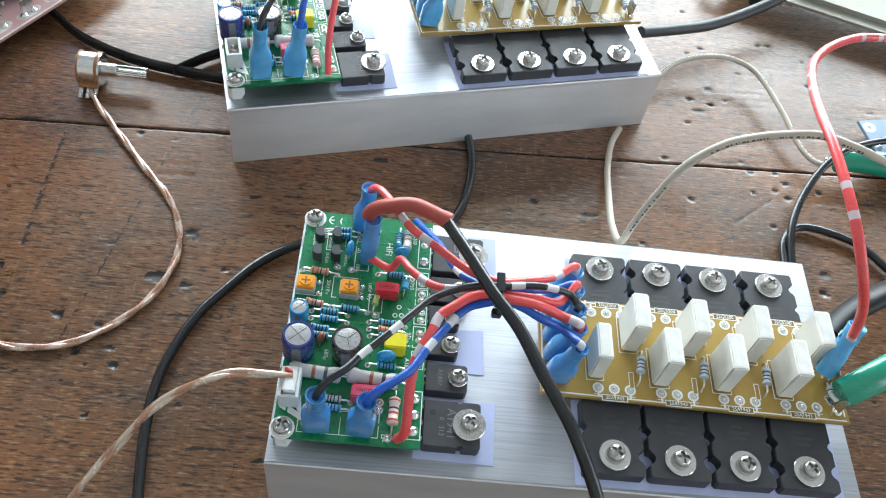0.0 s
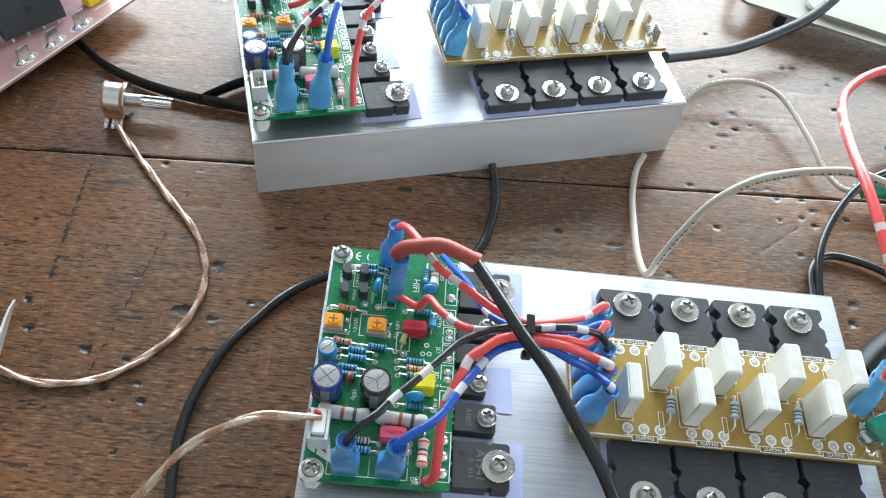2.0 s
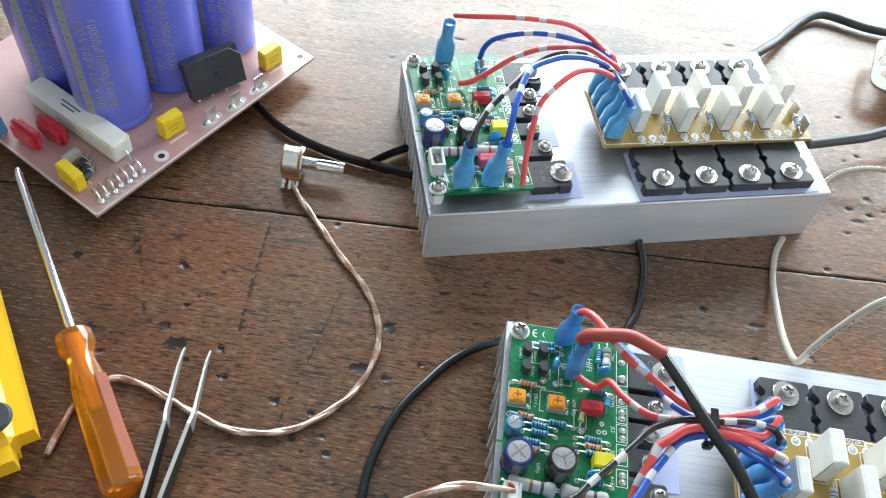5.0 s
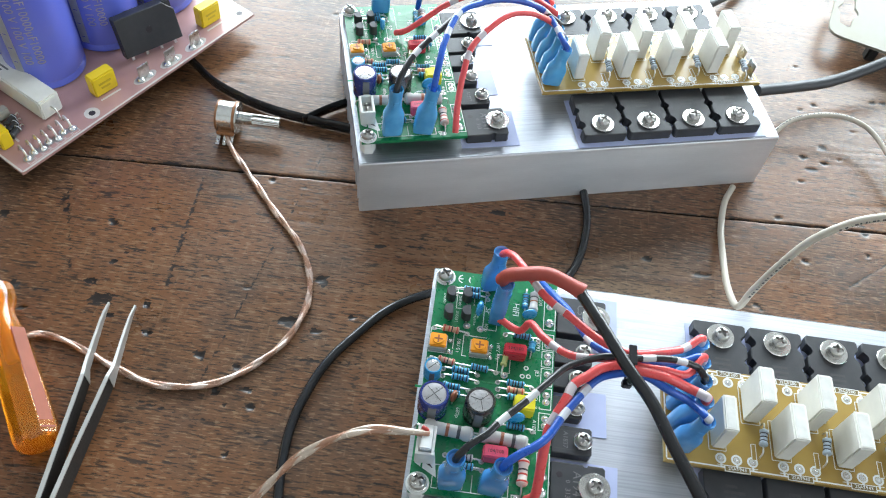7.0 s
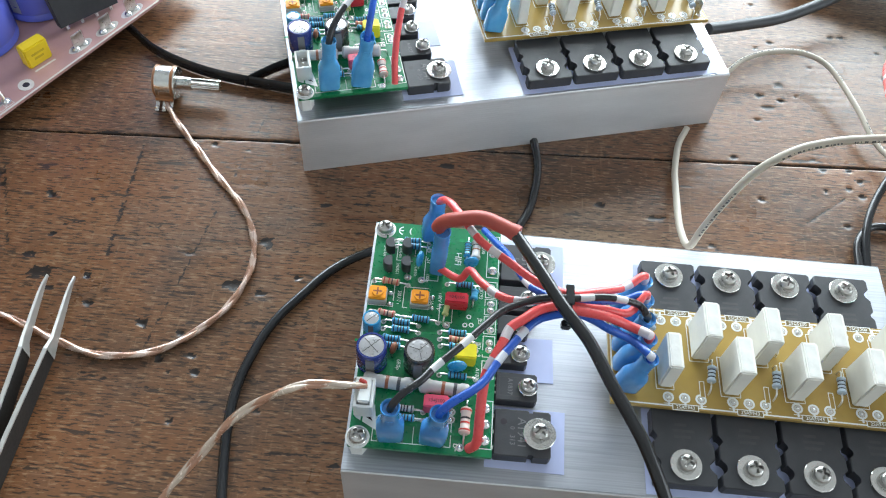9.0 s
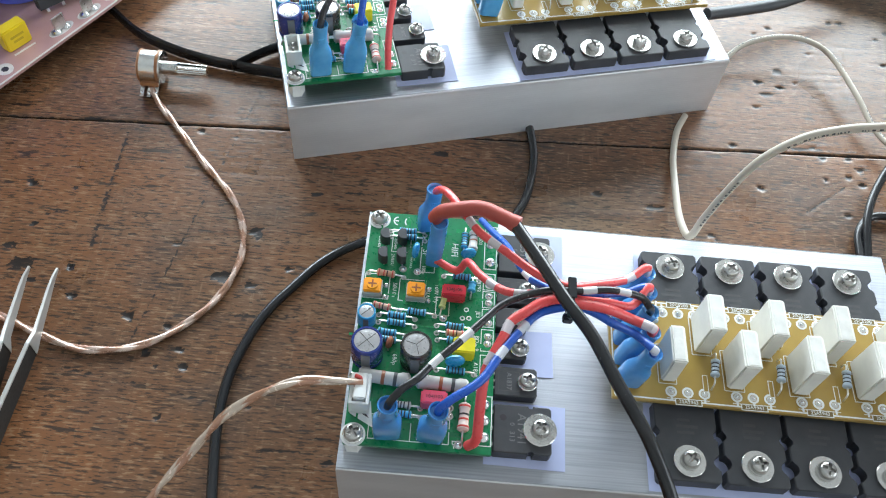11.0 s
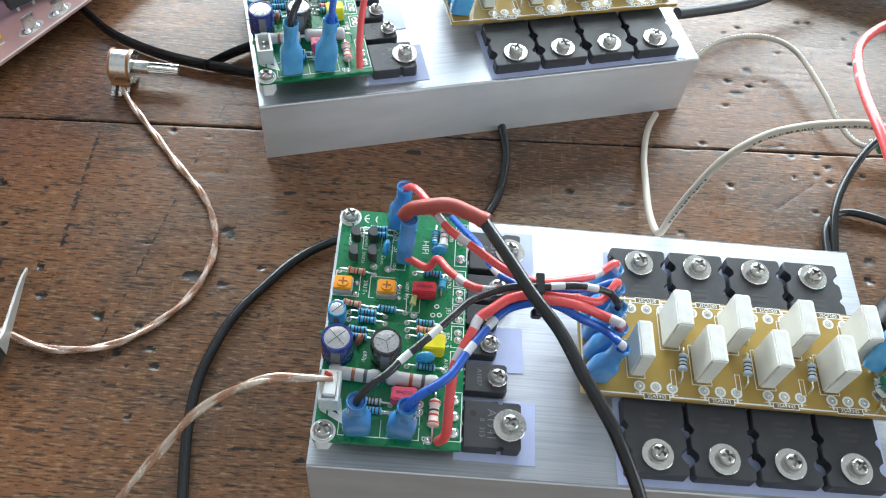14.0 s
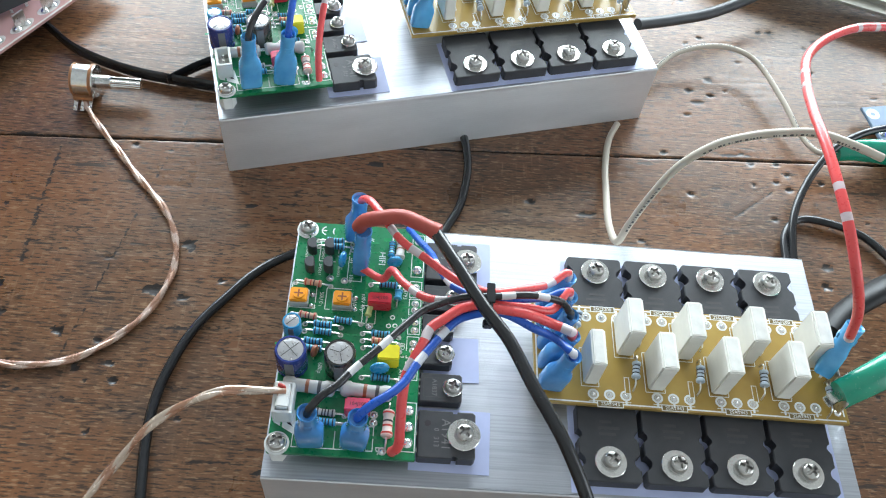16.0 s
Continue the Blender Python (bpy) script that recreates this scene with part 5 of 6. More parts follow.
out_cable = thing("output_cable", 0, 0, 0, 0, "black output cable with red-brown heat-shrink sleeve", "cable")
part("sleeve", tube([(-86, -5, 62), (-84, -6, 67), (-79, -8, 72), (-72, -9, 75), (-66, -12, 76), (-60, -15, 76)], 2.5, 14, 1.5, taper=lambda f: 1.0 + 0.12 * (f > 0.9)), M_SHRINK, out_cable)
part("cable", tube([(-61, -15, 76), (-53, -29, 77), (-46, -41, 77), (-38, -51, 75), (-31, -64, 73), (-26, -72, 71), (-21, -80, 68), (-14, -92, 60), (-9, -101, 50)], 2.0, 14, 1.5), M_CABLE, out_cable)
tie = thing("cable_tie", -43, -36, 68, 0, "black cable tie round the wire bundle", "cable tie")
bmt = bmesh.new()
tube([(0, 5.2 * math.cos(a), 4.4 * math.sin(a)) for a in [2 * math.pi * i / 20 for i in range(21)]], 0.9, 6, raw=True, bm=bmt, ends=False, flat=0.5)
part("strap", bmt, M_CABLE, tie)
part("lock", box(0, -4.0, -3.6, 3.2, 2.4, 3.0, 0.4), M_CABLE, tie)
part("tail", box(0, 2.0, 5.0, 2.6, 7.0, 0.9, 0.2), M_CABLE, tie)

wire("red_wire", [(-87, 12, 64), (-80, 5, 69), (-62, 0, 72), (-47, 0, 70), (-33, 1, 66), (-22, -1, 60), (-16.8, -17.9, 63), (-15.3, -17.3, 59.8), (-16.6, -17.8, 53)], WR, M_RED_W, "red wire with white printed bands, to resistor board", "wire", "rear wires", REAR)
wire("blue_wire", [(-73, 6, 42), (-72, 5, 50), (-68, 3, 57), (-60, 0, 62), (-50, -2, 64), (-36, -4, 63), (-21, -5, 58), (-18.0, -17.9, 63), (-16.5, -17.3, 59.8), (-17.2, -17.8, 53)], WR, M_BLUE_W, "blue wire with white printed bands, to resistor board", "wire", "rear wires", REAR)
wire("red_wire", [(-86, -11, 42), (-81, -14, 46), (-72, -15, 54), (-63, -14, 60), (-51, -13, 64), (-38, -12, 64), (-26, -10, 61), (-16.8, -25.2, 63), (-15.3, -24.6, 59.8), (-16.6, -25.1, 53)], WR, M_RED_W, "red wire with white printed bands, to resistor board", "wire", "rear wires", REAR)
wire("black_wire", [(-94.4, -72.1, 58), (-93.9, -72, 65), (-91, -67, 69), (-84, -57, 71), (-70, -43, 72), (-59, -32, 72), (-49, -27, 73), (-38, -24, 71), (-28, -22, 66), (-16.8, -32.5, 63), (-15.3, -31.9, 59.8), (-16.6, -32.4, 53)], WR, M_BLACK_W, "black wire with white printed bands, to resistor board", "wire", "rear wires", REAR)
wire("blue_wire", [(-79.5, -72.1, 58), (-78.6, -72, 65), (-76.5, -67, 71), (-72, -55, 75), (-64, -41, 77), (-53, -34, 76), (-43, -31, 75), (-30, -28, 70), (-20, -29, 64), (-16.8, -47.1, 63), (-15.3, -46.5, 59.8), (-16.6, -47.0, 53)], WR, M_BLUE_W, "blue wire with white printed bands, to resistor board", "wire", "rear wires", REAR)
wire("red_wire", [(-68, -75, 41), (-67, -69, 50), (-64, -60, 59), (-59, -50, 66), (-49, -42, 70), (-39, -36, 71), (-28, -33, 68), (-18, -33, 62), (-16.8, -39.8, 63), (-15.3, -39.2, 59.8), (-16.6, -39.7, 53)], WR, M_RED_W, "red wire soldered to the edge of driver board", "wire", "rear wires", REAR)

# ---------- loose cables on the bench ----------
wire("cream_cable", [(44, 141, 6), (48, 143, 8), (58, 152, 10), (73, 157, 12), (88, 157, 12), (100, 150, 10), (109, 127, 8), (114, 109, 6), (119, 99, 6), (125, 94, 8)], 1.35, M_WHITE_W, "thin cream cable curving over the bench", "cable", "cream cables")
wire("cream_cable", [(27, 109, 2), (22, 98, 2), (19, 82, 2), (17, 64, 6), (14, 40, 15), (14, 25, 23), (16, 25.5, 34), (19, 26, 50), (24, 26, 69), (33, 26, 82), (44, 27, 87), (54, 26, 91), (64, 25, 93), (76, 22, 92), (87, 20, 89)], 1.5, M_WHITE_W, "cream cable bent sharply behind the heatsink", "cable", "cream cables")
wire("black_cable", [(-47, 97, 2), (-45, 87, 2), (-44, 76, 2), (-45, 64, 2), (-47.5, 52, 2), (-52, 42, 2), (-58, 31, 2)], 1.9, M_CABLE, "black cable running between the two heatsinks", "cable")
wire("black_cable", [(-104, 25, 5), (-112, 22, 4), (-122, 16.5, 3), (-130.5, 9, 2.4), (-138, -1, 2.4), (-145, -11, 2.4), (-149.5, -20, 2.4), (-152.5, -29, 2.4), (-155, -39, 2.4), (-156, -50, 2.4), (-155.5, -62, 2.4), (-154, -74, 2.4), (-151.5, -89, 2.4), (-147, -108, 2.4)], 1.9, M_CABLE, "thick black cable curving beside the heatsink", "cable")
def twist(line, k, pitch, phase=0.0):
    """One strand of a twisted pair round a centre line."""
    out, run = [], 0.0
    for i, c in enumerate(line):
        if i:
            run += (c - line[i - 1]).length
        d = (line[min(i + 1, len(line) - 1)] - line[max(i - 1, 0)]).normalized()
        side = Vector((-d.y, d.x, 0)).normalized()
        a = 2 * math.pi * run / pitch + phase
        out.append(c + k * (side * math.cos(a) + d.cross(side) * 0.8 * math.sin(a)) + Vector((0, 0, 0.45)))
    return out


twin = thing("audio_cable", 0, 0, 0, 0, "clear twin audio cable plugged into the white socket", "cable")
TL = spline([(-104, -59, 47), (-112, -60, 48), (-123, -61, 48), (-134, -64, 44), (-146, -70, 37), (-155, -77, 27), (-163, -84, 19), (-168, -89, 14), (-175, -101, 5), (-177, -115, 3)], 1.5)
for k in (-0.55, 0.55):
    part("strand", tube(twist(TL, k, 50.0, 0.6), 1.05, 10, raw=True), M_TWIST2, twin)
part("plug", box(-104.6, -60.8, GZ + 5.4, 4.0, 8.2, 6.4, 0.5), M_NYLON, twin)
part("crimped_end", tube([(-106.4, -57.6, 48.6), (-104.8, -58.2, 48.4), (-104.4, -58.6, 46.6)], 0.7, 8, 0.6), M_REDBAND, twin)
part("crimped_end", tube([(-106.4, -60.6, 47.2), (-104.8, -60.2, 47.6), (-104.4, -60.4, 46.4)], 0.7, 8, 0.6), M_COPPER, twin)
wire("flat_cable", [(-258, 151, 3.4), (-244, 138.5, 3.4), (-232, 128.5, 3.4), (-217, 121, 3.4), (-201, 115.8, 3.4), (-184, 112.8, 3.4), (-158, 110, 3.4)], 0.95, M_CABLE, "flat black cable standing on edge behind the potentiometer", "cable", "flat cables", flat=3.4, up=(0.1, 0.1, 1))
wire("flat_cable", [(-184, 111, 4), (-179, 116, 4), (-171, 123, 4), (-158, 132, 4)], 0.9, M_CABLE, "flat black cable crossing beside the rear heatsink", "cable", "flat cables", flat=3.4, up=(0.1, 0.1, 1))
wire("grey_cable", [(36, 157, 22), (60, 171, 16), (80, 181, 14), (103, 194, 16), (122, 206, 20), (141, 224, 26)], 2.9, M_GCABLE, "thick dark grey cable leaving the rear heatsink", "cable", "grey cables")
wire("grey_cable", [(4, 214, 20), (21, 235, 12), (39, 258, 6), (55, 280, 4), (69, 293, 4), (80, 294, 4), (101, 288, 4), (130, 287, 4)], 2.7, M_GCABLE, "thick dark grey cable lying behind the rear heatsink", "cable", "grey cables")
wire("black_cable", [(94, 35, 3), (96, 49, 3), (103, 58, 3), (114, 59, 3), (131, 53, 3), (141, 42, 3), (147, 33, 3)], 1.8, M_CABLE, "black cable looping on the bench", "cable", "black cables")
wire("black_cable", [(97, 35, 3), (100, 56, 6), (109, 75, 8), (123, 93, 12), (138, 103, 14), (153, 109, 14), (169, 113, 14)], 1.8, M_CABLE, "black cable rising towards the green clip", "cable", "black cables")
supply = thing("supply_wire", 0, 0, 0, 0, "thick red banded supply wire with blue spade terminal", "wire")
part("insulation", tube([(132, 102, 80), (108, 91, 86), (94, 85, 89), (79, 74, 92), (68, 61, 94), (62, 44, 98), (58, 25, 103), (57, 5, 106), (58, -18, 104), (62, -32, 95), (69, -36, 80), (74, -36, 64)], 1.65, 14, 2), M_RED_W2, supply)
spade_sleeve("sleeve", supply, 73.6, -38.0, 45.5, 20.0, 9.0, 6.4, M_SKY_T, 60, 0, 24)


def clip(name, pts, r, material, label, group):
    """A crocodile clip in its vinyl boot: wide jaw end, tapering to the cable."""
    c = thing(name, 0, 0, 0, 0, label, "clip", group)
    part("boot", tube(pts, r, 18, 2.0, 0.75, taper=lambda f: 0.72 + 0.55 * f if f < 0.5 else 1.0 - 0.2 * (f - 0.5)), material, c)
    a, d = Vector(pts[0]), (Vector(pts[0]) - Vector(pts[1])).normalized()
    for s in (-1, 1):
        part("jaw", box(*(a + d * 0.5 + Vector((0, 0, s * 1.1))), 9, 3.6, 0.9, 0.25, rz=math.degrees(math.atan2(d.y, d.x)), ry=-s * 4), M_STEEL, c)
    return c


clip("crocodile_clip", [(76, -48, 47), (88, -42, 49.5), (106, -33, 50), (125, -26, 46), (150, -18, 40)], 7.0, M_CLIP, "crocodile clip in a green vinyl boot on a tab", "clips")
clip("crocodile_clip", [(128, 96, 9), (136, 97, 10), (152, 97, 10), (175, 95, 9), (200, 92, 6)], 6.5, M_CLIP, "crocodile clip in a green vinyl boot on the bench", "clips")
clip("crocodile_clip", [(88, -14, 30), (98, -4, 28), (112, 6, 26), (130, 18, 20), (150, 32, 10)], 6.2, M_BOOT, "crocodile clip in a black vinyl boot", "clips")
wire("cream_cable", [(196, 92, 6), (230, 88, 3), (300, 95, 2), (380, 120, 2)], 1.4, M_WHITE_W, "thin cream cable leaving the green clip", "cable", "cream cables")
wire("black_cable", [(148, 31, 10), (180, 48, 4), (240, 60, 2.5), (330, 50, 2.5)], 2.0, M_CABLE, "black cable leaving the black clip", "cable", "black cables")

# ---------- small blue-grey board at the side ----------
sb = thing("small_board", 176, 108, 0, -78, "small blue-grey circuit board with blue capacitor", "circuit board")
part("board", box(0, 0, 6.0, 52, 44, 1.6, 0.3), M_BLUEBOARD, sb)
for x, y in ((-21, -18), (21, -18), (-21, 18), (21, 18)):
    part("foot", box(x * 0.8, y * 0.8, 2.6, 4, 4, 5.2, 0.5), M_DARKSTEEL, sb)
    ring_pad(sb, x, y, 6.8, 1.4, 3.2, M_PAD, "mounting_ring")
bm = lathe([(0, 0), (7.5, 0), (7.8, 1), (7.8, 20), (7.2, 21), (0, 21)], 28)
bmesh.ops.translate(bm, verts=bm.verts, vec=(-4, -8, 6.9))
part("capacitor", bm, M_BIGCAP, sb)
for x, y in ((-16, -8), (-15, 0), (-17, 8), (4, -19), (10, -19), (-8, -19)):
    blob(sb, x, y, 6.8, 1.6, 1.3)

# ---------- potentiometer ----------
pot = thing("potentiometer", -216.2, 103.0, 0, 0, "small metal potentiometer with knurled shaft and phenolic rim", "potentiometer")
pot.scale = (0.87, 0.87, 0.87)
mx = Matrix.Translation((0, 0, 9.5)) @ pose(0, 0, 0, 0, 90, 0)
part("can", lathe([(0, -7.5), (7.6, -7.5), (8.2, -6.9), (8.2, 2.0), (7.8, 2.4), (0, 2.4)], 32, m=mx), M_STEEL, pot)
part("rim", lathe([(8.25, 1.6), (8.7, 1.6), (8.7, 3.0), (8.25, 3.0)], 32, m=mx), M_PHENOL, pot)
part("rim", lathe([(8.25, -7.6), (8.6, -7.6), (8.6, -6.6), (8.25, -6.6)], 32, m=mx), M_PHENOL, pot)
part("front_plate", lathe([(0, 3.0), (8.3, 3.0), (8.3, 3.9), (0, 3.9)], 32, m=mx), M_STEEL, pot)
bm = bmesh.new()
prof = [(0, 3.9)]
for i in range(9):
    prof += [(3.5, 4.0 + i * 0.8), (3.15, 4.4 + i * 0.8)]
lathe(prof + [(3.3, 11.5), (0, 11.5)], 24, bm=bm, m=mx)
part("threaded_bush", bm, M_STEEL, pot)
bm = bmesh.new()
star = [((2.95 if i % 2 else 2.6) * math.cos(math.pi * i / 18), (2.95 if i % 2 else 2.6) * math.sin(math.pi * i / 18)) for i in range(36)]
for s in (-1, 1):
    half = [(x, y) for x, y in star if s * y > 0.45]
    half.sort(key=lambda q: math.atan2(q[1] * s, q[0]))
    prism(half, 11.5, 26.5, 0.2, bm=bm, m=mx)
part("split_shaft", bm, M_STEEL, pot)
part("lug_plate", box(-1.5, -9.2, 6.2, 9.5, 3.4, 1.6, 0.2, rx=-20), M_PHENOL, pot)
for i in (-1, 0, 1):
    part("lug", box(-1.5 + i * 3.6, -12.2, 4.0, 1.9, 6.5, 0.6, 0.15, rx=22), M_TIN, pot)
    blob(pot, -1.5 + i * 3.6, -13.6, 3.4, 1.3, 1.6)
part("anchor_pin", box(3.4, -8.6, 7.0, 0.6, 2.4, 1.4), M_STEEL, pot)
lead = thing("speaker_cable", 0, 0, 0, 0, "clear twin copper cable curling from potentiometer over bench", "cable")
PL = [(-218, 97, 4), (-213, 88, 2.0), (-197, 69.5, 1.4), (-184, 54.5, 1.2), (-174, 44, 1.2), (-167, 34, 1.2), (-162.5, 23, 1.2), (-161, 11, 1.2), (-163.5, -2, 1.2), (-169, -13, 1.2), (-178.5, -23.5, 1.2), (-189, -31, 1.2), (-202, -34.5, 1.2), (-214, -34.5, 1.2), (-229, -30, 1.2), (-242, -25, 1.2), (-255, -21, 1.2), (-266, -22, 1.2), (-274, -34, 1.2), (-277, -56, 1.2)]
for k, mt in ((-0.5, M_TWIST), (0.5, M_TWIST)):
    ln = spline(PL, 2.0)
    part("strand", tube(twist(ln, k, 36.0), 1.05, 10, raw=True), mt, lead)

# ---------- power supply board ----------
ps = thing("supply_board", -294.5, 50.1, 0, 60.1, "pink power supply board with big blue capacitors", "circuit board")
PZ = 11.0           # board top; local x runs along its near edge, y away to the far side
part("board", box(71.7, 62, PZ - 0.8, 143.4, 124, 1.6, 0.2), M_PSU, ps)
bm = bmesh.new()
for cx, cy, sx, sy in ((71.7, 0.5, 142, 0.9), (0.5, 62.5, 0.9, 123), (142.9, 62.5, 0.9, 123)):
    box(cx, cy, PZ + 0.02, sx, sy, 0.04, bm=bm)
part("printed_border", bm, M_PSUEDGE, ps)
for x, y in ((5, 118), (43, 6), (138.5, 5.7), (138, 118)):
    st = lathe([(0, 0), (3.4, 0), (3.4, PZ - 1.6), (0, PZ - 1.6)], 16)
    bmesh.ops.translate(st, verts=st.verts, vec=(x - (12 if x > 100 else 0), y + (14 if y < 50 else -8), 0))
    part("standoff", st, M_NYLON, ps)
    ring_pad(ps, x, y, PZ, 1.6, 3.6, M_PSUEDGE, "mounting_ring", 0.1, 24)
    # dark disc in place of a cut hole, its shade in the colour
    ring_pad(ps, x, y, PZ, 0.0, 1.6, M_DARKBAND, "hole_shade", 0.05, 20)


def big_can(x, y, turn):
    c = part("capacitor", lathe([(0, 0), (16.6, 0), (17.5, 0.9), (17.5, 3.0), (16.9, 4.2), (17.5, 5.4), (17.5, 78.6), (16.8, 79.6), (15.6, 79.6), (15.4, 79.0), (0, 79.0)], 48), M_BIGCAP, ps)
    c.location = (x * MM, y * MM, (PZ + 0.2) * MM)
    part("can_top", lathe([(0, 79.2), (15.2, 79.2), (15.3, 79.0)], 32), M_CAN, c)
    # pale stripe and printed rows wrapped round the sleeve
    def wrap(a0, a1, z0, z1, name, material, r=17.56):
        bm = bmesh.new()
        k = max(2, int((a1 - a0) / 4))
        lo_ = [bm.verts.new((r * math.cos(radians(a0 + (a1 - a0) * i / k)), r * math.sin(radians(a0 + (a1 - a0) * i / k)), z0)) for i in range(k + 1)]
        hi = [bm.verts.new((v.co.x, v.co.y, z1)) for v in lo_]
        for i in range(k):
            bm.faces.new((lo_[i], lo_[i + 1], hi[i + 1], hi[i]))
        bmesh.ops.solidify(bm, geom=bm.faces[:], thickness=0.04)
        part(name, bm, material, c)
    wrap(turn - 7, turn + 7, 5.6, 78, "stripe", M_STRIPE)
    for i in range(9):
        wrap(turn - 3, turn + 3, 9 + i * 8, 9.5 + i * 8, "stripe_mark", M_BIGCAP, 17.62)
    for col, off in ((("100 V 100 V 100 V 100"), 20), (("10000µF10000µF10000"), 37)):
        cu_t = lettering(col, 5.4, 0, 0, 0, 0, "sleeve_print", M_GOLD_P, c, 0.02)
        for v in cu_t.data.vertices:
            a = radians(turn + off) + v.co.y / 0.01757
            v.co = Vector((0.01758 * math.cos(a), 0.01758 * math.sin(a), 0.042 - v.co.x))
    return c


for bx, by in ((50.5, 45.5), (86, 45.5), (121, 45.5), (50.5, 82), (86, 82), (121, 82)):
    big_can(bx, by, 200)


def film(x, y, w, d, h, rz, parent=ps):
    f = part("film_capacitor", box(0, 0, h / 2, w, d, h, 0.6), M_YBOX, parent, "yellow film capacitor")
    f.matrix_local = pose(x * MM, y * MM, PZ * MM, 0, 0, rz)
    bars = box(0, -d / 2 - 0.02, h * 0.6, w * 0.55, 0.05, 1.2)
    box(0, -d / 2 - 0.02, h * 0.38, w * 0.4, 0.05, 1.2, bm=bars)
    part("print", bars, M_DARKBAND_Y, f)
    part("board_print", box(0, -d / 2 - 2.2, 0.03, w * 0.9, 1.0, 0.04), M_PSUEDGE, f)
    return f


M_DARKBAND_Y = mat("brown_print", (0.60, 0.42, 0.02), 0.5)
film(57.0, 14.0, 12.2, 6.0, 11.0, -4)
film(123.8, 13.0, 12.2, 6.0, 11.0, -2)
film(6.0, 22.5, 13.5, 5.6, 10.0, 88)
# bridge rectifier
br = part("bridge_rectifier", prism([(-15, 0), (15, 0), (15, 15), (10, 20), (-15, 20)], -2.6, 2.6, 0.3, m=pose(0, 0, 0, 90, 0, 0)), M_EPOXY, ps, "black flat bridge rectifier")
br.matrix_local = pose(91 * MM, 17 * MM, (PZ + 2.5) * MM, -16, 0, -14)
part("ridge", box(0, 2.0, 17.4, 29.4, 5.6, 4.6, 0.5), M_EPOXY, br)
# screw hole drawn as a dark disc on the face, shade as colour
hole = lathe([(0, 2.62), (1.7, 2.62), (1.7, 2.7), (0, 2.7)], 18)
bmesh.ops.transform(hole, matrix=Matrix.Translation((0, 0, 10)) @ pose(0, 0, 0, 90, 0, 0), verts=hole.verts)
part("hole", hole, M_DARKBAND, br)
for i in range(4):
    part("lead", box(-11.4 + 7.6 * i, 0, -2.0, 1.3, 0.8, 4.6), M_TIN, br)
# supply tabs
for x, y in ((75, 6.0), (90.8, 5.0), (107, 5.0)):
    part("tab", box(x, y, PZ + 4, 6.4, 0.8, 8.0, 0.3), M_TIN, ps)
    for k in (-2.6, 2.6):
        blob(ps, x + k, y, PZ, 1.8, 1.4)
        ring_pad(ps, x + k, y, PZ, 1.6, 2.5, M_PAD)
# white printed ovals under the tabs and a row of printed boxes along the short edge
for x, y in ((75, 6.0), (90.8, 5.0), (107, 5.0)):
    oval = [(x + 6.6 * math.cos(a), y + 3.0 * math.sin(a)) for a in (2 * math.pi * i / 20 for i in range(20))]
    part("printed_oval", prism(oval, PZ, PZ + 0.03), M_PSUEDGE, ps)
for k in range(7):
    bm = bmesh.new()
    for cx, cy, sx, sy in ((0, 1.75, 3.6, 0.3), (0, -1.75, 3.6, 0.3), (1.65, 0, 0.3, 3.2), (-1.65, 0, 0.3, 3.2)):
        box(7 + k * 4.0 + cx, 3.4 + cy, PZ + 0.02, sx, sy, 0.03, bm=bm)
    part("printed_box", bm, M_PSUEDGE, ps)
# long cement resistor and its neighbours
ce = part("cement_resistor", box(0, 0, 5.4, 10.8, 60, 10.8, 0.7), M_CEMENT, ps, "long white cement resistor")
ce.matrix_local = pose(30.5 * MM, 47 * MM, (PZ + 0.8) * MM, 0, 0, 1)
part("cast_filling", box(0, -29.8, 5.4, 8.4, 0.6, 8.4, 0.2), M_FILL, ce)
bars = box(0.6, 4, 10.83, 0.9, 13, 0.05)
box(-1.4, 4, 10.83, 0.9, 9, 0.05, bm=bars)
part("print", bars, M_PRINT, ce)
part("lead", tube([(0, -30, 5.4), (0, -33, 5.0), (0, -34.5, 0)], 0.45, 8, 0.6), M_TIN, ce)
for y in (56, 50):
    rc = part("film_capacitor", box(0, 0, 6, 6.0, 18, 12, 2.4, seg=4), M_REDBOX, ps, "glossy red film capacitor")
    rc.matrix_local = pose((8.5 if y == 56 else 18) * MM, y * MM, PZ * MM, 0, 0, 2)
part("fuse_clip", box(14, 33, PZ + 3, 9, 4, 5, 0.5), M_TRIMBODY, ps)
for k in range(3):
    axial("diode", ps, 12.5 + k * 1.5, 20.5 + k * 3.6, PZ + 1.8, 6.5, 1.5, 20, M_EPOXY, [(0.7, M_STRIPE)], 3.0, foot=11.0)
for k in range(7):
    blob(ps, 7 + k * 4.0, 5.0 + (k % 2) * 1.2, PZ, 1.5, 1.4)
    ring_pad(ps, 7 + k * 4.0, 5.0 + (k % 2) * 1.2, PZ, 1.4, 2.2, M_PAD)
    part("wire_link", tube([(8 + k * 4.0, 12, PZ), (8 + k * 4.0, 11.5, PZ + 3), (7.4 + k * 4.0, 7.5, PZ + 3.2), (7.0 + k * 4.0, 5.4, PZ + 0.8)], 0.55, 6, 1.0), M_TIN, ps)
lug = thing("blue_terminal_pair", 0, 0, 0, 0, "blue insulated terminals pushed onto supply board", "wire terminal")
for dy in (0, 14):
    s_ = spade_sleeve("sleeve", lug, 3.5, 72 + dy, PZ + 0.6, 20, 9, 6.5, M_SKY_T, 85, 0, 12)
lug.matrix_basis = ps.matrix_basis.copy()

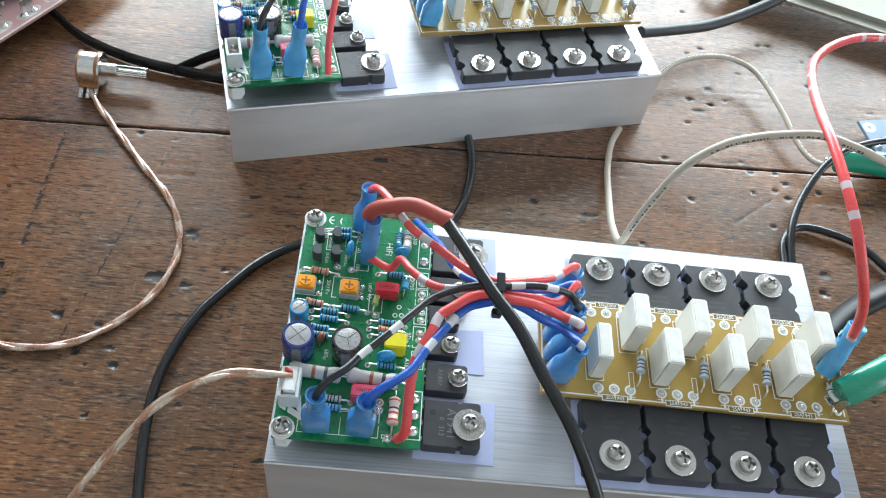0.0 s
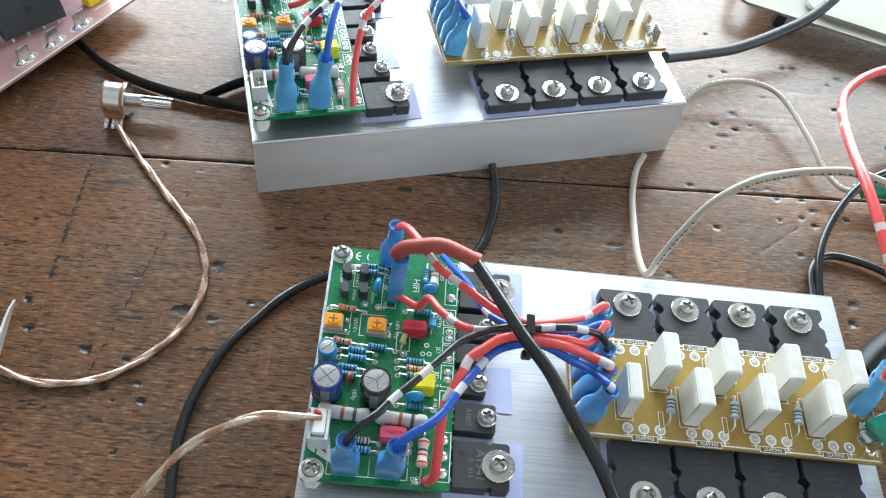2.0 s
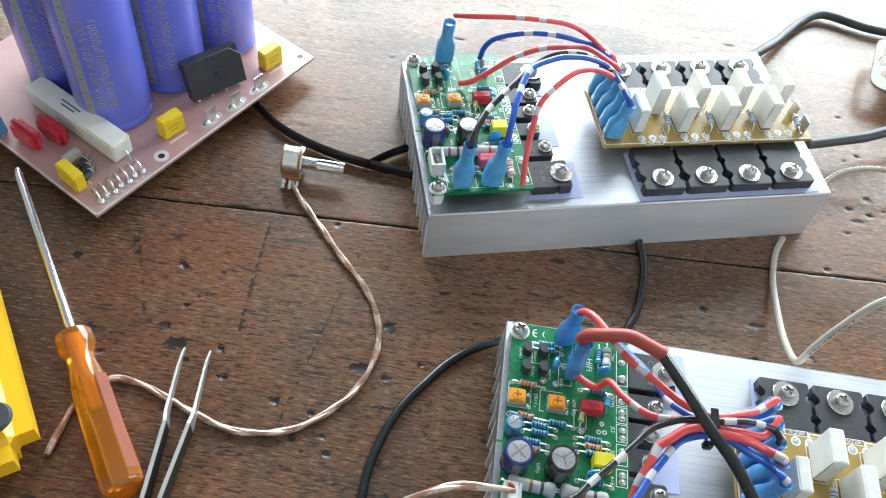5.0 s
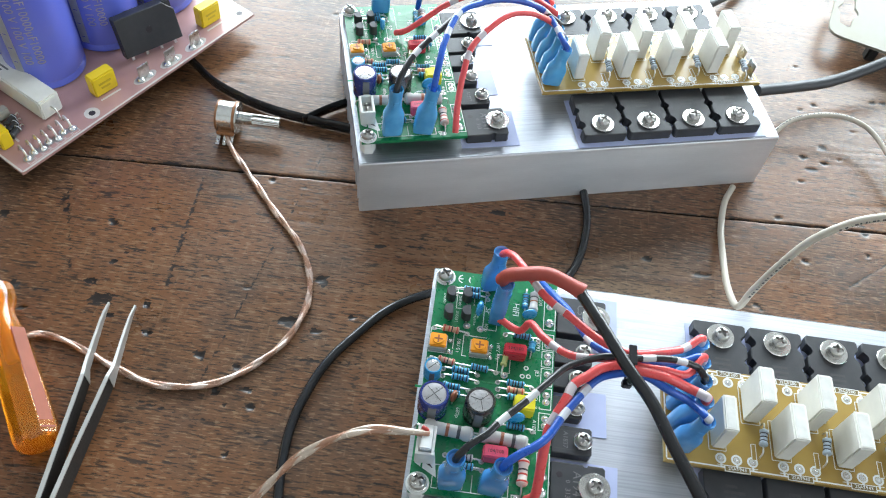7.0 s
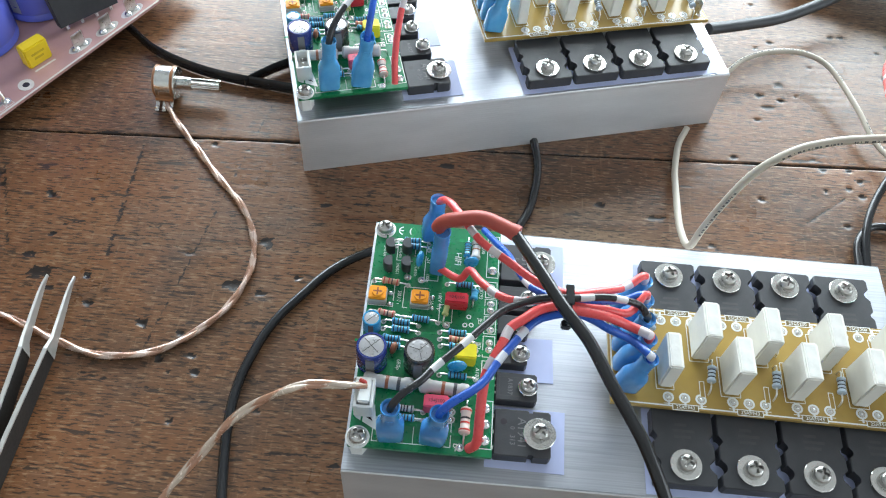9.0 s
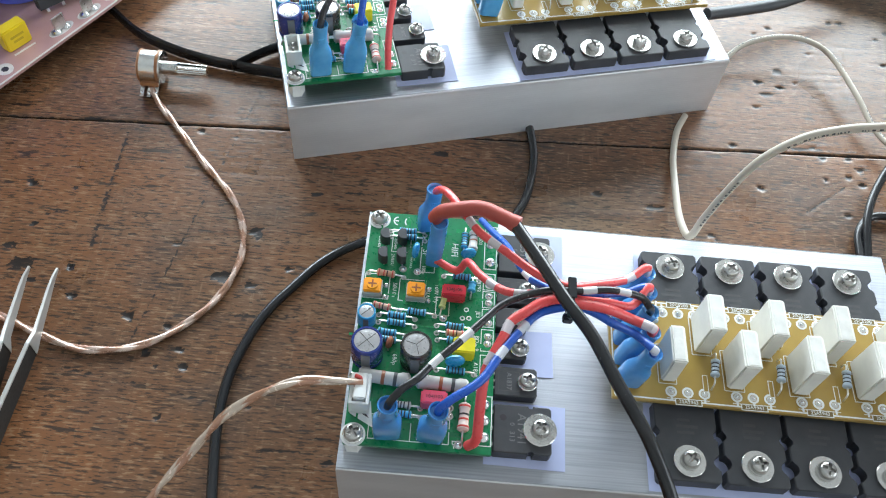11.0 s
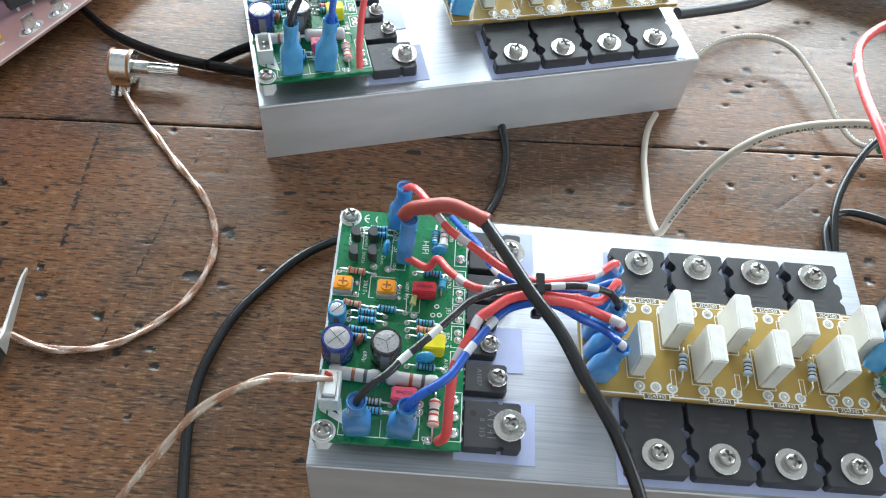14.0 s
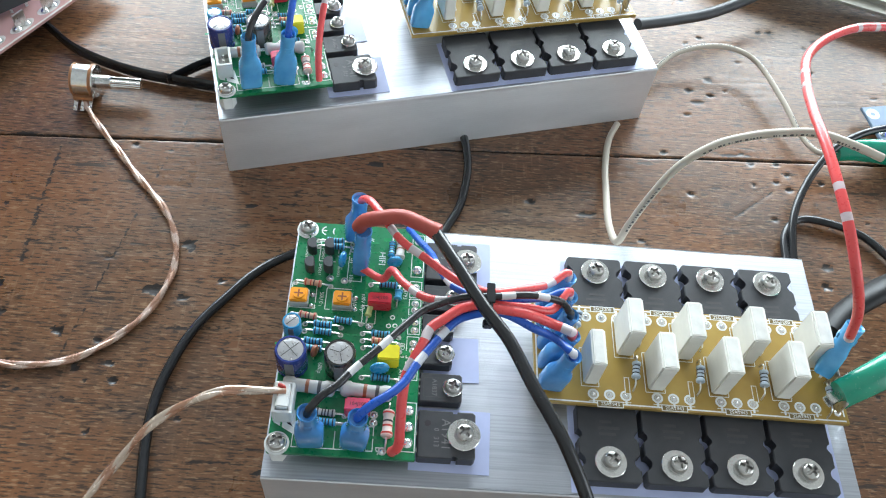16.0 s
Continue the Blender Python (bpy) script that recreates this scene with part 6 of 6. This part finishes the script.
# ---------- tools ----------
sd = thing("screwdriver", -283.4, -9.9, 0, 0, "screwdriver with translucent amber fluted handle, steel blade", "screwdriver")
ax = Vector((37.4, -52.5, 0)).normalized()
sd.matrix_basis = pose(-0.2816, -0.0107, 0.0083, 0, 0, math.degrees(math.atan2(ax.y, ax.x)))
mx = pose(0, 0, 0, 0, 90, 0)
bm = bmesh.new()
rings = []
for f, r in ((-4, 5.6), (-2.5, 7.4), (2.5, 7.6), (5, 6.9), (8, 5.5), (12, 5.4), (19, 6.6), (24, 7.3), (40, 7.7), (60, 8.0), (66, 8.1), (68.5, 7.6), (69.5, 6.0)):
    ring = []
    for i in range(48):
        a = 2 * math.pi * i / 48
        flute = 0.95 / math.cos((a + math.pi / 8) % (math.pi / 4) - math.pi / 8) if 16 < f < 69 else 1.0
        ring.append(bm.verts.new((f, r * flute * math.cos(a), r * flute * math.sin(a))))
    rings.append(ring)
for a, b in zip(rings, rings[1:]):
    for i in range(48):
        bm.faces.new((a[i], a[(i + 1) % 48], b[(i + 1) % 48], b[i]))
bm.faces.new(rings[0][::-1])
bm.faces.new(rings[-1])
handle = part("handle", bm, M_AMBER, sd, "translucent amber handle")
part("core", lathe([(0, -2), (2.2, -2), (2.2, 34), (0, 34)], 20, m=mx), M_TOOLY, handle)
# rose strip laid over one facet to colour it as the shaded side
bm = bmesh.new()
box(44, 5.24, 5.24, 46, 5.6, 0.5, 0.2, bm=bm, rx=-45)
part("shaded_facet", bm, M_ROSE_SHADE, handle)
part("blade", lathe([(0, -4), (2.1, -4), (2.1, -95), (1.6, -100), (0, -102)], 20, m=mx @ Matrix.Rotation(0, 4, "Z")), M_STEEL, sd)

tw = thing("tweezers", -234.5, -3, 0, 0, "worn steel tweezers, arm sides darkened as in shade", "tweezers")
for s, tip in ((-1, (-239.7, -3.1)), (1, (-229.0, -2.8))):
    x0, y0 = tip[0] + 234.5, tip[1] + 3
    # sections: x, y, thickness, underside, top
    sec = [(x0 + 0.4, y0 - 0.5, 0.7, 3.4, 4.6), (x0 + 0.3, y0 - 5, 0.9, 3.0, 5.4), (x0 + 0.6, y0 - 10, 1.0, 2.6, 6.2), (x0 + 2.4, y0 - 30, 1.2, 2.6, 8.2),
           (x0 * 0.86 + 3.2, y0 - 35.5, 1.4, 1.2, 10.2), (x0 * 0.55 + 3.6, y0 - 69, 1.5, 1.0, 12.0), (x0 * 0.2 + 4.0, y0 - 113, 1.6, 1.0, 12.2)]
    # arm sides coloured dark for their shade, top strip pale for the light
    for name, rows, mt in (("tip", sec[:5], M_TWEEZ), ("arm", [(x, y, w - 0.5, z0, z1 - 0.8) for x, y, w, z0, z1 in sec[4:]], M_DARKSTEEL), ("lit_edge", [(x, y - 0.05, w, z1 - 0.8, z1) for x, y, w, z0, z1 in sec[4:]], M_TWEEZ)):
        bm = bmesh.new()
        rings = [[bm.verts.new(q) for q in ((x - w / 2, y, z0), (x + w / 2, y, z0), (x + w / 2, y, z1), (x - w / 2, y, z1))] for x, y, w, z0, z1 in rows]
        for p, q in zip(rings, rings[1:]):
            for i in range(4):
                bm.faces.new((p[i], p[(i + 1) % 4], q[(i + 1) % 4], q[i]))
        bm.faces.new(rings[0][::-1])
        bm.faces.new(rings[-1])
        bmesh.ops.bevel(bm, geom=[e for e in bm.edges if len(e.link_faces) == 2 and e.calc_face_angle(0) > 0.9], offset=0.18, segments=1, affect="EDGES", clamp_overlap=True)
        part(name, bm, mt, tw)
part("spacer", box(4.0, -116, 6.0, 4.0, 8, 10.0, 0.4), M_DARKSTEEL, tw)

yt = thing("yellow_tool", -332, -22.5, 0, -55.4, "yellow moulded plastic tool body with grey rubber button", "hand tool")
bm = box(0, 0, 14, 130, 54, 27, 9, seg=5)
part("shell", bm, M_TOOLY, yt)
bt = lathe([(0, 1.4), (5.2, 1.4), (6.2, 0)], 24)
bmesh.ops.translate(bt, verts=bt.verts, vec=(51, 17, 27.3))
part("button", bt, M_RUBBER, yt)

# ---------- tin plate behind ----------
pl = thing("mounting_plate", 0, 0, 0, 0, "tarnished tin mounting plate with a keyhole slot", "metal plate")


def rounded(pts, r, k=6):
    out = []
    n_ = len(pts)
    for i in range(n_):
        p0, p1, p2 = Vector(pts[i - 1]), Vector(pts[i]), Vector(pts[(i + 1) % n_])
        a, b = p1 + (p0 - p1).normalized() * r, p1 + (p2 - p1).normalized() * r
        for j in range(k + 1):
            t = j / k
            out.append(tuple((1 - t) ** 2 * a + 2 * t * (1 - t) * p1 + t * t * b))
    return out


outline = rounded([(86, 224), (262, 165), (278, 212), (100, 270)], 9)
slot = [(98.4, 230.5), (100.4, 231.4), (103.3, 239.6), (106.6, 242.5), (107.0, 245.4), (105.9, 248.8), (107.8, 257.6), (105.0, 260.4), (102.2, 259.4), (99.4, 252), (95.6, 247.5), (96.0, 241.8), (94.6, 234)]
bm = bmesh.new()
vo = [bm.verts.new((x, y, 11)) for x, y in outline]
vi = [bm.verts.new((x, y, 11)) for x, y in slot]
eo = [bm.edges.new((vo[i], vo[(i + 1) % len(vo)])) for i in range(len(vo))]
ei = [bm.edges.new((vi[i], vi[(i + 1) % len(vi)])) for i in range(len(vi))]
bmesh.ops.triangle_fill(bm, edges=eo + ei, use_beauty=True)
ext = bmesh.ops.extrude_face_region(bm, geom=bm.faces[:])
bmesh.ops.translate(bm, verts=[v for v in ext["geom"] if isinstance(v, bmesh.types.BMVert)], vec=(0, 0, 1.6))
part("plate", bm, M_PLATE, pl)
part("raised_step", prism(rounded([(123, 219), (256, 173), (268, 207), (134, 252)], 10), 12.6, 15.4, 1.2), M_PLATE, pl)
for x, y in ((250, 176), (264, 206), (120, 256), (114, 222)):
    part("foot", box(x, y, 5.5, 6, 6, 11, 1), M_DARKSTEEL, pl)
